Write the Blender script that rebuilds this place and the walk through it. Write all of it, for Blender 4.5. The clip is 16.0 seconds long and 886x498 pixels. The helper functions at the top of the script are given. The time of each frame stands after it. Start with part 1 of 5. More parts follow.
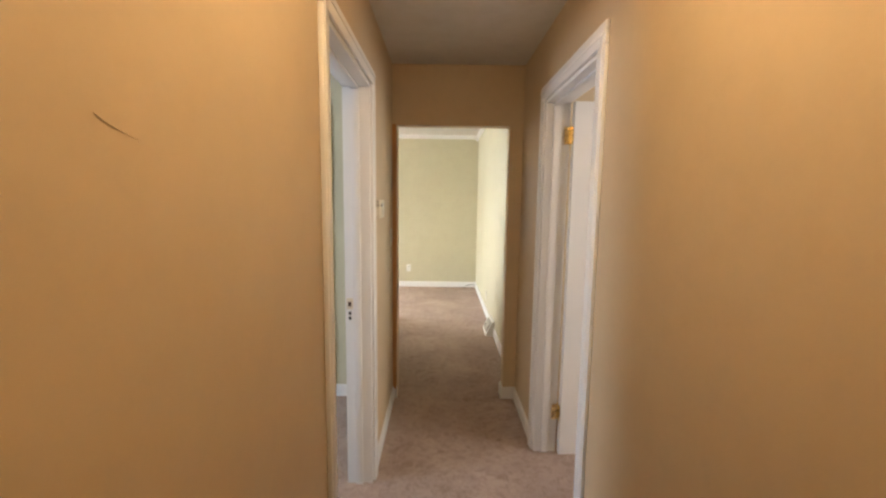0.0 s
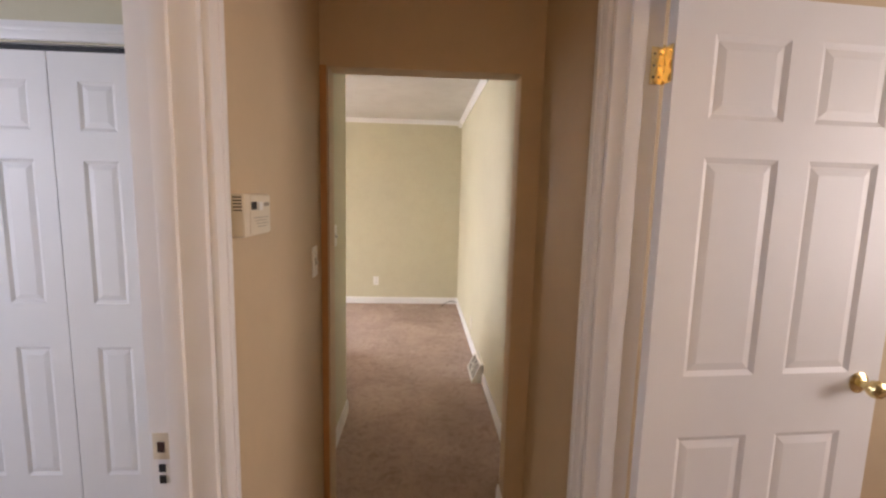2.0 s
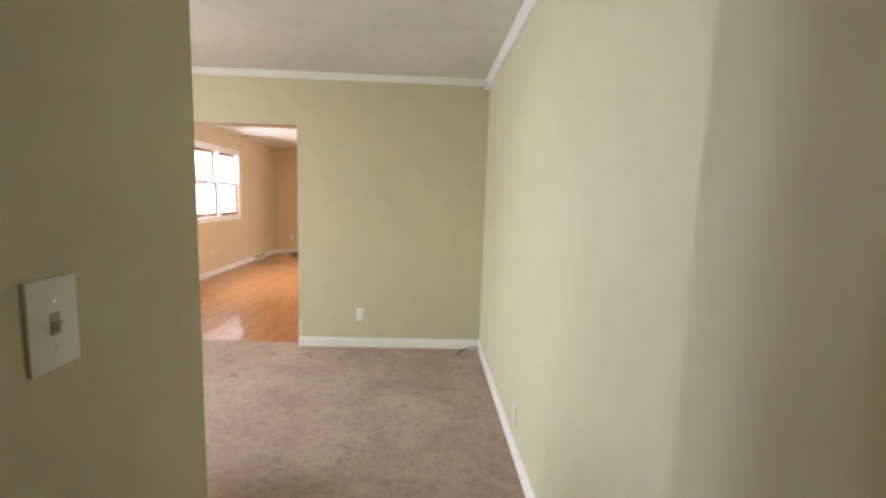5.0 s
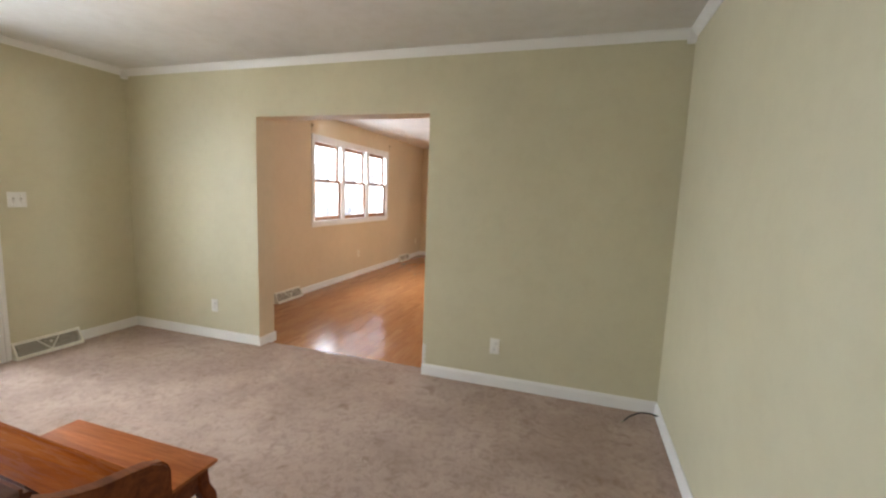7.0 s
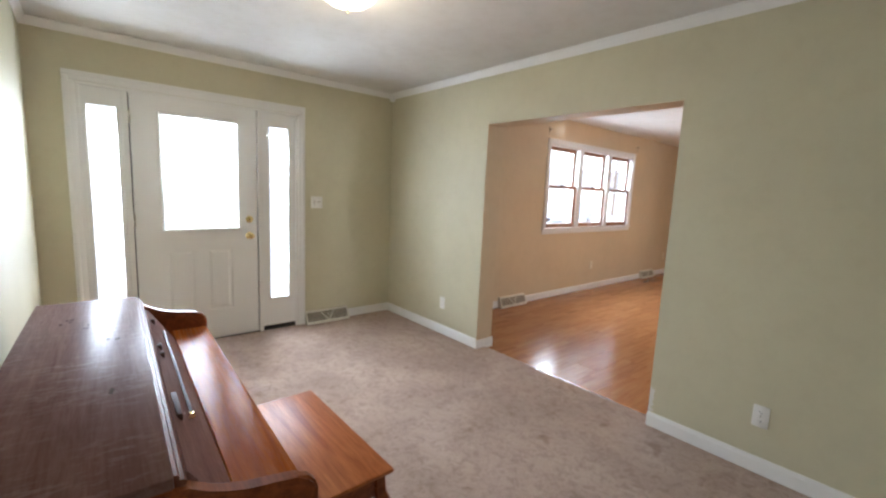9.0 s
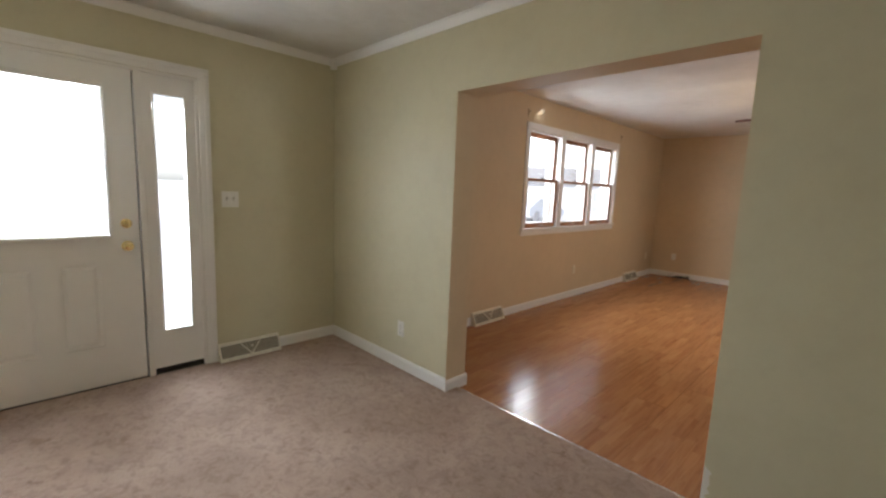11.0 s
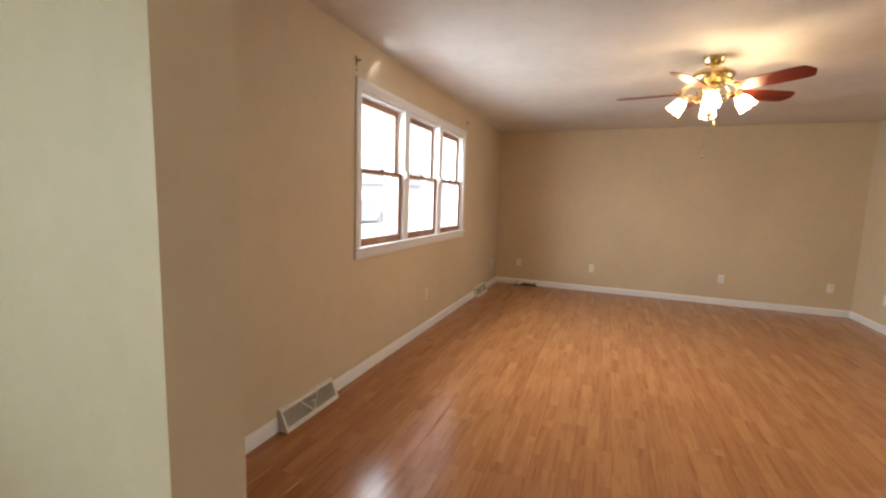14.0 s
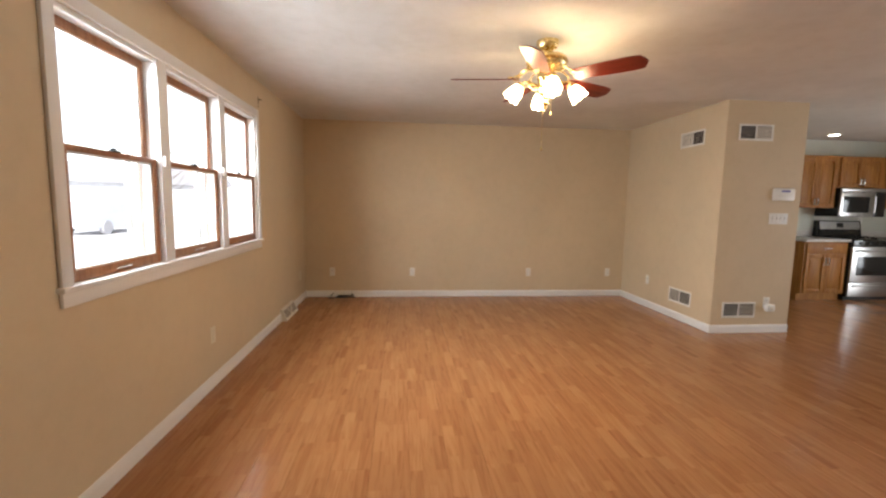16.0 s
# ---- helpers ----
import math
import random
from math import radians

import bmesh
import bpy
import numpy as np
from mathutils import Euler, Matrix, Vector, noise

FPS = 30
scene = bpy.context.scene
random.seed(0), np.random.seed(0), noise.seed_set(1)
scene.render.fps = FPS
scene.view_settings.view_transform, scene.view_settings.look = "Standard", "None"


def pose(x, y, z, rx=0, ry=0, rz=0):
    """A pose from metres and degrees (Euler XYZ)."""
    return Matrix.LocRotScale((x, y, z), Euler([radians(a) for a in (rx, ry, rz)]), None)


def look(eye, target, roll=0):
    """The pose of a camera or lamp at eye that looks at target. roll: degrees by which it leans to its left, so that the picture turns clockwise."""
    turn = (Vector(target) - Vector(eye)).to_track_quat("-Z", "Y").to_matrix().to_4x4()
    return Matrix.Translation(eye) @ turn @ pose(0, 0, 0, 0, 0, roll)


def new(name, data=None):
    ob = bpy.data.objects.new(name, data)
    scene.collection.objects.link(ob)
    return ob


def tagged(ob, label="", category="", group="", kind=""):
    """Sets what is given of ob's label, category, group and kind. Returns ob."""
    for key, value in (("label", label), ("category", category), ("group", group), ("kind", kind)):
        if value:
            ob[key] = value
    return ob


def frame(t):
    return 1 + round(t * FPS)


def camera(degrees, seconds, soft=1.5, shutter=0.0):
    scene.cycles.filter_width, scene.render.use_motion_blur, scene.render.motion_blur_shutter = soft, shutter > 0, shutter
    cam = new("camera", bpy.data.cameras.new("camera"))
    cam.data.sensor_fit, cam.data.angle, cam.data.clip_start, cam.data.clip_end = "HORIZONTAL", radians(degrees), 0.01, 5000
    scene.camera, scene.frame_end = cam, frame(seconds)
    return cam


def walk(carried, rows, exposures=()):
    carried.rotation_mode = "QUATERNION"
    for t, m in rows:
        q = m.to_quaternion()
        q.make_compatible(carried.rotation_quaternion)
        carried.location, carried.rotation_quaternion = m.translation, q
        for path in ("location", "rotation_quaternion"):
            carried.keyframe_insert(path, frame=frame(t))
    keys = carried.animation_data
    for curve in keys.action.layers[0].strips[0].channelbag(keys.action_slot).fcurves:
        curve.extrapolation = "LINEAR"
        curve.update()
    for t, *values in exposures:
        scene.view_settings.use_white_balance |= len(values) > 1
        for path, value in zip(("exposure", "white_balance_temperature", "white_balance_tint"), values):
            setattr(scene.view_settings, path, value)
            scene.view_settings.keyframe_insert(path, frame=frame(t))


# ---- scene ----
cam = camera(92.6, 16.0, soft=2.3)
PATH = [
    (0, (0.447, -0.156, 1.459), (0.458, 1.829, 1.216), 0.7),
    (0.5, (0.459, 0.159, 1.463), (0.489, 2.144, 1.219), 0.9),
    (1, (0.462, 0.47, 1.454), (0.516, 2.454, 1.207), 1.1),
    (1.5, (0.48, 0.751, 1.45), (0.572, 2.733, 1.203), 1.1),
    (2, (0.516, 1.029, 1.445), (0.622, 3.011, 1.201), 1.4),
    (2.5, (0.532, 1.279, 1.432), (0.643, 3.261, 1.188), 1.7),
    (3, (0.518, 1.573, 1.441), (0.626, 3.555, 1.192), 2.0),
    (3.5, (0.509, 1.878, 1.421), (0.612, 3.86, 1.175), 1.5),
    (3.7, (0.508, 1.994, 1.423), (0.61, 3.975, 1.177), 1.5),
    (4.2, (0.522, 2.311, 1.419), (0.616, 4.293, 1.172), 1.5),
    (4.75, (0.519, 2.667, 1.402), (0.61, 4.649, 1.16), 1.7),
    (5.3, (0.511, 2.995, 1.386), (0.544, 4.979, 1.15), 1.9),
    (5.8, (0.509, 3.245, 1.386), (0.395, 5.227, 1.149), 2.1),
    (6, (0.511, 3.331, 1.384), (0.324, 5.308, 1.144), 2.1),
    (6.5, (0.478, 3.52, 1.393), (0.099, 5.468, 1.148), 2.1),
    (7, (0.444, 3.656, 1.391), (-0.156, 5.547, 1.139), 2.2),
    (7.5, (0.451, 3.765, 1.411), (-0.417, 5.549, 1.154), 2.3),
    (8, (0.452, 3.847, 1.407), (-0.667, 5.484, 1.148), 2.4),
    (8.5, (0.432, 3.894, 1.409), (-0.904, 5.359, 1.142), 2.5),
    (8.7, (0.439, 3.939, 1.409), (-0.979, 5.323, 1.139), 2.5),
    (9.2, (0.377, 4.003, 1.399), (-1.173, 5.239, 1.125), 2.6),
    (9.75, (0.229, 4.138, 1.379), (-1.361, 5.319, 1.104), 2.5),
    (10.3, (0.03, 4.328, 1.36), (-1.521, 5.554, 1.088), 2.4),
    (10.8, (-0.168, 4.532, 1.355), (-1.632, 5.868, 1.089), 2.2),
    (11, (-0.261, 4.642, 1.364), (-1.665, 6.04, 1.089), 2.3),
    (11.5, (-0.473, 4.871, 1.371), (-1.757, 6.381, 1.103), 2.3),
    (12, (-0.634, 5.124, 1.376), (-1.834, 6.703, 1.115), 2.0),
    (12.5, (-0.809, 5.358, 1.368), (-1.915, 7.005, 1.116), 2.1),
    (13, (-1.018, 5.584, 1.37), (-1.993, 7.313, 1.121), 2.0),
    (13.5, (-1.201, 5.817, 1.342), (-2.075, 7.599, 1.097), 1.8),
    (14, (-1.361, 6.05, 1.342), (-2.076, 7.902, 1.104), 1.8),
    (14.5, (-1.515, 6.256, 1.33), (-2.009, 8.181, 1.098), 1.7),
    (15, (-1.62, 6.456, 1.326), (-1.893, 8.424, 1.101), 1.5),
    (15.5, (-1.672, 6.668, 1.331), (-1.72, 8.655, 1.111), 1.2),
    (16, (-1.692, 6.845, 1.324), (-1.498, 8.824, 1.111), 1.0),
]
# the clip's camera adapts its exposure and white balance on the way
EXPOSURES = [(0.0, 2.4, 6450, 10), (1.0, 2.25, 6250, 16), (2.0, 2.03, 6600, 22), (2.5, 1.95, 6650, 18), (3.0, 2.05, 6700, 16), (3.6, 2.1, 6200, 12), (6.0, 1.38, 6150, 10), (7.0, 1.18, 6050, 10), (8.5, 1.15, 5650, 10), (11.0, 0.38, 6200, 10), (12.0, 0.45, 6250, 10), (13.5, 0.88, 6150, 10), (14.5, 0.78, 6550, 10), (16.0, 0.85, 6350, 10)]
walk(cam, [(t, look(eye, target, roll)) for t, eye, target, roll in PATH], EXPOSURES)

# ---- light: overcast-bright winter day outside, warm lamps inside ----
world = bpy.data.worlds.new("sky")
scene.world = world
world.use_nodes = True
_wn = world.node_tree.nodes
_sky = _wn.new("ShaderNodeTexSky")
_sky.sky_type = "NISHITA"
_sky.sun_disc = False
_sky.sun_elevation = radians(38)
_sky.sun_rotation = radians(170)
_veil = _wn.new("ShaderNodeHueSaturation")
_veil.inputs["Saturation"].default_value = 0.22
_veil.inputs["Value"].default_value = 1.5
world.node_tree.links.new(_sky.outputs[0], _veil.inputs["Color"])
world.node_tree.links.new(_veil.outputs[0], _wn["Background"].inputs[0])
_wn["Background"].inputs[1].default_value = 0.15
_sun = new("sun", bpy.data.lights.new("sun", "SUN"))
_sun.data.energy, _sun.data.angle, _sun.data.color = 5.0, radians(0.6), (1.0, 0.95, 0.88)
_sun.matrix_world = look((3, -14, 12), (0, 4, 0))


def area_lamp(name, eye, target, w, h, power, color=(1, 1, 1)):
    ob = new(name, bpy.data.lights.new(name, "AREA"))
    ob.data.shape, ob.data.size, ob.data.size_y = "RECTANGLE", w, h
    ob.data.energy, ob.data.color = power, color
    ob.matrix_world = look(eye, target)
    return ob


def bulb(name, place, power, color, radius=0.03):
    ob = new(name, bpy.data.lights.new(name, "POINT"))
    ob.data.energy, ob.data.color, ob.data.shadow_soft_size = power, color, radius
    ob.location = place
    return ob


DAY = (0.91, 0.96, 1.0)
WARM = (1.0, 0.66, 0.36)
# sky light in the openings
area_lamp("daylight_front_door", (-3.90, 4.73, 1.50), (-1.6, 4.90, 0.3), 0.56, 0.92, 52, DAY)
area_lamp("daylight_sidelight", (-3.90, 5.36, 1.15), (-1.6, 5.36, 0.2), 0.18, 1.55, 19, DAY)
area_lamp("daylight_sidelight", (-3.90, 4.10, 1.15), (-1.6, 4.10, 0.2), 0.18, 1.55, 19, DAY)
area_lamp("daylight_family_window", (-3.62, 9.78, 1.85), (-0.6, 10.9, 0.1), 2.3, 1.1, 112, DAY)
area_lamp("daylight_bedroom_window", (-3.05, 1.0, 1.5), (-1.0, 1.6, 1.2), 1.2, 1.1, 10, (0.68, 0.79, 1.0))
area_lamp("daylight_side_room_window", (3.55, 1.2, 1.5), (1.5, 1.7, 1.2), 1.0, 1.0, 6.5, (1.0, 0.90, 0.82))
# unseen fill light, added to brighten the kitchen side and closet block
area_lamp("kitchen_fill_light", (6.62, 9.4, 1.05), (2.5, 10.0, 1.1), 1.5, 1.9, 36, DAY)
# lamps
FAN = (-0.727, 9.738)
for _k in range(4):
    _a = radians(-8 + 90 * _k)
    bulb("fan_bulb", (FAN[0] + 0.208 * math.cos(_a), FAN[1] + 0.208 * math.sin(_a), 2.085), 9.5, WARM, 0.018)
bulb("hall_bulb", (0.57, 0.45, 2.14), 1.35, (1.0, 0.61, 0.32), 0.06)
bulb("living_room_bulb", (-1.69, 5.06, 2.23), 3.2, (1.0, 0.78, 0.52), 0.06)
area_lamp("kitchen_downlight", (4.54, 12.55, 2.42), (4.54, 12.55, 0), 0.12, 0.12, 24, (1.0, 0.78, 0.52))


# ---- materials ----
def mat_new(name):
    m = bpy.data.materials.new(name)
    m.use_nodes = True
    nt = m.node_tree
    return m, nt, nt.nodes["Principled BSDF"]


def node(nt, kind, **vals):
    n = nt.nodes.new(kind)
    for k, v in vals.items():
        n.inputs[k].default_value = v
    return n


def coords(nt, scale=(1, 1, 1), space="Object"):
    tc = nt.nodes.new("ShaderNodeTexCoord")
    mp = nt.nodes.new("ShaderNodeMapping")
    mp.inputs["Scale"].default_value = scale
    nt.links.new(tc.outputs[space], mp.inputs[0])
    return mp.outputs[0]


def world_coords(nt, scale=(1, 1, 1)):
    g = nt.nodes.new("ShaderNodeNewGeometry")
    mp = nt.nodes.new("ShaderNodeMapping")
    mp.inputs["Scale"].default_value = scale
    nt.links.new(g.outputs["Position"], mp.inputs[0])
    return mp.outputs[0]


def ramp(nt, fac, stops):
    r = nt.nodes.new("ShaderNodeValToRGB")
    e = r.color_ramp.elements
    e[0].position, e[0].color = stops[0][0], (*stops[0][1], 1)
    e[1].position, e[1].color = stops[-1][0], (*stops[-1][1], 1)
    for p, c in stops[1:-1]:
        x = e.new(p)
        x.color = (*c, 1)
    nt.links.new(fac, r.inputs[0])
    return r.outputs[0]


def add_bump(nt, bsdf, height, strength, dist):
    b = nt.nodes.new("ShaderNodeBump")
    b.inputs["Strength"].default_value, b.inputs["Distance"].default_value = strength, dist
    nt.links.new(height, b.inputs["Height"])
    nt.links.new(b.outputs[0], bsdf.inputs["Normal"])
    return b


def shade(c, k):
    return tuple(min(1, v * k) for v in c)


def mix_rgb(nt, a, b, fac, kind="MIX"):
    m = nt.nodes.new("ShaderNodeMix")
    m.data_type, m.blend_type = "RGBA", kind
    for sock, val in ((m.inputs[0], fac), (m.inputs[6], a), (m.inputs[7], b)):
        if hasattr(val, "links"):
            nt.links.new(val, sock)
        elif isinstance(val, tuple):
            sock.default_value = (*val, 1)
        else:
            sock.default_value = val
    return m.outputs[2]


def paint(name, color, rough=0.55, relief=0.12, vary=0.05, scale=260, scuff=0.5):
    """Rolled wall paint: orange-peel relief, slight unevenness, faint scuffs."""
    m, nt, b = mat_new(name)
    p = world_coords(nt)
    n1 = node(nt, "ShaderNodeTexNoise", Scale=1.3, Detail=4.0)
    n2 = node(nt, "ShaderNodeTexNoise", Scale=float(scale), Detail=3.0)
    n3 = node(nt, "ShaderNodeTexNoise", Scale=9.0, Detail=6.0, Roughness=0.7)
    for n in (n1, n2, n3):
        nt.links.new(p, n.inputs["Vector"])
    c = ramp(nt, n1.outputs[0], [(0.3, shade(color, 1 - vary)), (0.7, shade(color, 1 + vary * 0.6))])
    c = mix_rgb(nt, c, ramp(nt, n3.outputs[0], [(0.35, (0.93, 0.92, 0.90)), (0.55, (1, 1, 1))]), scuff, "MULTIPLY")
    nt.links.new(c, b.inputs["Base Color"])
    nt.links.new(ramp(nt, n3.outputs[0], [(0.3, (rough - 0.08 * scuff,) * 3), (0.7, (rough + 0.08 * scuff,) * 3)]), b.inputs["Roughness"])
    b.inputs["Specular IOR Level"].default_value = 0.35
    add_bump(nt, b, n2.outputs[0], relief, 0.0012)
    return m


def plain(name, color, rough=0.5, metal=0.0, vary=0.08, scale=30, relief=0.0):
    m, nt, b = mat_new(name)
    n = node(nt, "ShaderNodeTexNoise", Scale=float(scale), Detail=5.0)
    nt.links.new(coords(nt), n.inputs["Vector"])
    nt.links.new(ramp(nt, n.outputs[0], [(0.3, shade(color, 1 - vary)), (0.7, shade(color, 1 + vary))]), b.inputs["Base Color"])
    nt.links.new(ramp(nt, n.outputs[0], [(0.3, (max(0.02, rough - 0.06),) * 3), (0.7, (rough + 0.06,) * 3)]), b.inputs["Roughness"])
    b.inputs["Metallic"].default_value = metal
    if relief:
        add_bump(nt, b, n.outputs[0], relief, 0.001)
    return m


def wood(name, dark, light, rough=0.3, along="X", coat=0.0, grain=1.0, spec=0.5, worn=0.0):
    m, nt, b = mat_new(name)
    s = {"X": (1.2, 16, 16), "Y": (16, 1.2, 16), "Z": (16, 16, 1.2)}[along]
    p = coords(nt, tuple(v * grain for v in s))
    oi = nt.nodes.new("ShaderNodeObjectInfo")
    add = nt.nodes.new("ShaderNodeVectorMath")
    nt.links.new(p, add.inputs[0])
    mul = nt.nodes.new("ShaderNodeMath")
    mul.operation = "MULTIPLY"
    mul.inputs[1].default_value = 37.0
    nt.links.new(oi.outputs["Random"], mul.inputs[0])
    nt.links.new(mul.outputs[0], add.inputs[1])
    n1 = node(nt, "ShaderNodeTexNoise", Scale=1.6, Detail=5.0, Roughness=0.6, Distortion=0.9)
    n2 = node(nt, "ShaderNodeTexNoise", Scale=9.0, Detail=6.0, Roughness=0.7)
    for n in (n1, n2):
        nt.links.new(add.outputs[0], n.inputs["Vector"])
    c = ramp(nt, n1.outputs[0], [(0.32, dark), (0.5, tuple((a + e) / 2 for a, e in zip(dark, light))), (0.68, light)])
    c = mix_rgb(nt, c, ramp(nt, n2.outputs[0], [(0.3, (0.72, 0.68, 0.64)), (0.6, (1, 1, 1))]), 0.8, "MULTIPLY")
    if worn:
        # rubbed finish: pale flecks gathered in patches
        n3 = node(nt, "ShaderNodeTexNoise", Scale=4.5, Detail=3.0)
        nt.links.new(coords(nt), n3.inputs["Vector"])
        n4 = node(nt, "ShaderNodeTexNoise", Scale=60.0, Detail=4.0, Roughness=0.7)
        nt.links.new(coords(nt, (0.9, 0.3, 1)), n4.inputs["Vector"])
        patch = ramp(nt, n3.outputs[0], [(0.38, (0, 0, 0)), (0.62, (1, 1, 1))])
        fleck = ramp(nt, n4.outputs[0], [(0.5, (0, 0, 0)), (0.62, (worn,) * 3)])
        c = mix_rgb(nt, c, (0.36, 0.28, 0.27), mix_rgb(nt, patch, fleck, 1.0, "MULTIPLY"))
    nt.links.new(c, b.inputs["Base Color"])
    nt.links.new(ramp(nt, n2.outputs[0], [(0.3, (rough + 0.1,) * 3), (0.7, (rough,) * 3)]), b.inputs["Roughness"])
    b.inputs["Specular IOR Level"].default_value = spec
    b.inputs["Coat Weight"].default_value = coat
    b.inputs["Coat Roughness"].default_value = 0.12
    add_bump(nt, b, n2.outputs[0], 0.08, 0.001)
    return m


def laminate(name):
    """Three-strip laminate board: strips of differing tone with grain, in the board's own space."""
    m, nt, b = mat_new(name)
    tc = nt.nodes.new("ShaderNodeTexCoord")
    oi = nt.nodes.new("ShaderNodeObjectInfo")
    off = nt.nodes.new("ShaderNodeVectorMath")
    off.operation = "MULTIPLY_ADD"
    comb = nt.nodes.new("ShaderNodeCombineXYZ")
    nt.links.new(oi.outputs["Random"], comb.inputs[1])
    off.inputs[1].default_value = (0, 7.3, 0)
    nt.links.new(comb.outputs[0], off.inputs[0])
    nt.links.new(tc.outputs["Object"], off.inputs[2])
    rot = nt.nodes.new("ShaderNodeMapping")
    rot.inputs["Rotation"].default_value = (0, 0, radians(90))
    nt.links.new(off.outputs[0], rot.inputs[0])
    br = nt.nodes.new("ShaderNodeTexBrick")
    br.offset, br.squash = 0.37, 1.0
    for k, v in (("Scale", 1.0), ("Brick Width", 0.31), ("Row Height", 0.065), ("Mortar Size", 0.0006), ("Mortar Smooth", 0.3), ("Bias", 0.0)):
        br.inputs[k].default_value = v
    br.inputs["Color1"].default_value = (0, 0, 0, 1)
    br.inputs["Color2"].default_value = (1, 1, 1, 1)
    br.inputs["Mortar"].default_value = (0.35, 0.35, 0.35, 1)
    nt.links.new(rot.outputs[0], br.inputs["Vector"])
    tone = ramp(nt, br.outputs["Color"], [(0.0, (0.36, 0.160, 0.063)), (0.5, (0.40, 0.182, 0.072)), (1.0, (0.44, 0.208, 0.086))])
    gm = nt.nodes.new("ShaderNodeMapping")
    gm.inputs["Scale"].default_value = (34, 2.2, 1)
    sh = nt.nodes.new("ShaderNodeVectorMath")
    sh.operation = "MULTIPLY_ADD"
    sh.inputs[1].default_value = (3.1, 3.1, 3.1)
    nt.links.new(br.outputs["Color"], sh.inputs[0])
    nt.links.new(off.outputs[0], sh.inputs[2])
    nt.links.new(sh.outputs[0], gm.inputs[0])
    g = node(nt, "ShaderNodeTexNoise", Scale=1.0, Detail=6.0, Roughness=0.65, Distortion=0.6)
    nt.links.new(gm.outputs[0], g.inputs["Vector"])
    c = mix_rgb(nt, tone, ramp(nt, g.outputs[0], [(0.32, (0.70, 0.60, 0.50)), (0.55, (1, 1, 1)), (0.75, (1.0, 0.95, 0.88))]), 0.75, "MULTIPLY")
    nt.links.new(c, b.inputs["Base Color"])
    n = node(nt, "ShaderNodeTexNoise", Scale=1.4, Detail=1.0)
    nt.links.new(world_coords(nt), n.inputs["Vector"])
    nt.links.new(ramp(nt, n.outputs[0], [(0.3, (0.19,) * 3), (0.7, (0.215,) * 3)]), b.inputs["Roughness"])
    b.inputs["Specular IOR Level"].default_value = 0.4
    nb = node(nt, "ShaderNodeTexNoise", Scale=5.0, Detail=2.0)
    nt.links.new(world_coords(nt), nb.inputs["Vector"])
    add_bump(nt, b, nb.outputs[0], 0.08, 0.003)
    return m


def carpet_mat(name):
    m, nt, b = mat_new(name)
    p = world_coords(nt)
    n1 = node(nt, "ShaderNodeTexNoise", Scale=2.1, Detail=7.0, Roughness=0.62, Distortion=0.5)
    n2 = node(nt, "ShaderNodeTexNoise", Scale=420.0, Detail=2.0)
    n3 = node(nt, "ShaderNodeTexNoise", Scale=22.0, Detail=7.0, Roughness=0.75, Distortion=0.8)
    n4 = node(nt, "ShaderNodeTexNoise", Scale=7.0, Detail=3.0, Distortion=0.4)
    for n in (n1, n2, n3, n4):
        nt.links.new(p, n.inputs["Vector"])
    c = ramp(nt, n1.outputs[0], [(0.30, (0.42, 0.31, 0.255)), (0.50, (0.51, 0.385, 0.32)), (0.68, (0.59, 0.46, 0.39))])
    c = mix_rgb(nt, c, ramp(nt, n3.outputs[0], [(0.38, (0.64, 0.60, 0.56)), (0.52, (1, 1, 1))]), 0.65, "MULTIPLY")
    c = mix_rgb(nt, c, ramp(nt, n4.outputs[0], [(0.27, (0.62, 0.55, 0.48)), (0.36, (1, 1, 1))]), 0.6, "MULTIPLY")
    c = mix_rgb(nt, c, ramp(nt, n2.outputs[0], [(0.35, (0.72, 0.70, 0.68)), (0.6, (1, 1, 1))]), 0.8, "MULTIPLY")
    n5 = node(nt, "ShaderNodeTexNoise", Scale=11.0, Detail=4.0, Roughness=0.6, Distortion=1.2)
    nt.links.new(p, n5.inputs["Vector"])
    c = mix_rgb(nt, c, ramp(nt, n5.outputs[0], [(0.29, (0.45, 0.38, 0.32)), (0.345, (1, 1, 1))]), 0.55, "MULTIPLY")
    nt.links.new(c, b.inputs["Base Color"])
    b.inputs["Roughness"].default_value = 1.0
    b.inputs["Specular IOR Level"].default_value = 0.05
    b.inputs["Sheen Weight"].default_value = 0.15
    b.inputs["Sheen Roughness"].default_value = 0.55
    b.inputs["Sheen Tint"].default_value = (0.95, 0.86, 0.74, 1)
    ad = nt.nodes.new("ShaderNodeMath")
    ad.operation = "MULTIPLY_ADD"
    ad.inputs[1].default_value = 2.5
    nt.links.new(n3.outputs[0], ad.inputs[0])
    nt.links.new(n2.outputs[0], ad.inputs[2])
    add_bump(nt, b, ad.outputs[0], 0.8, 0.006)
    return m


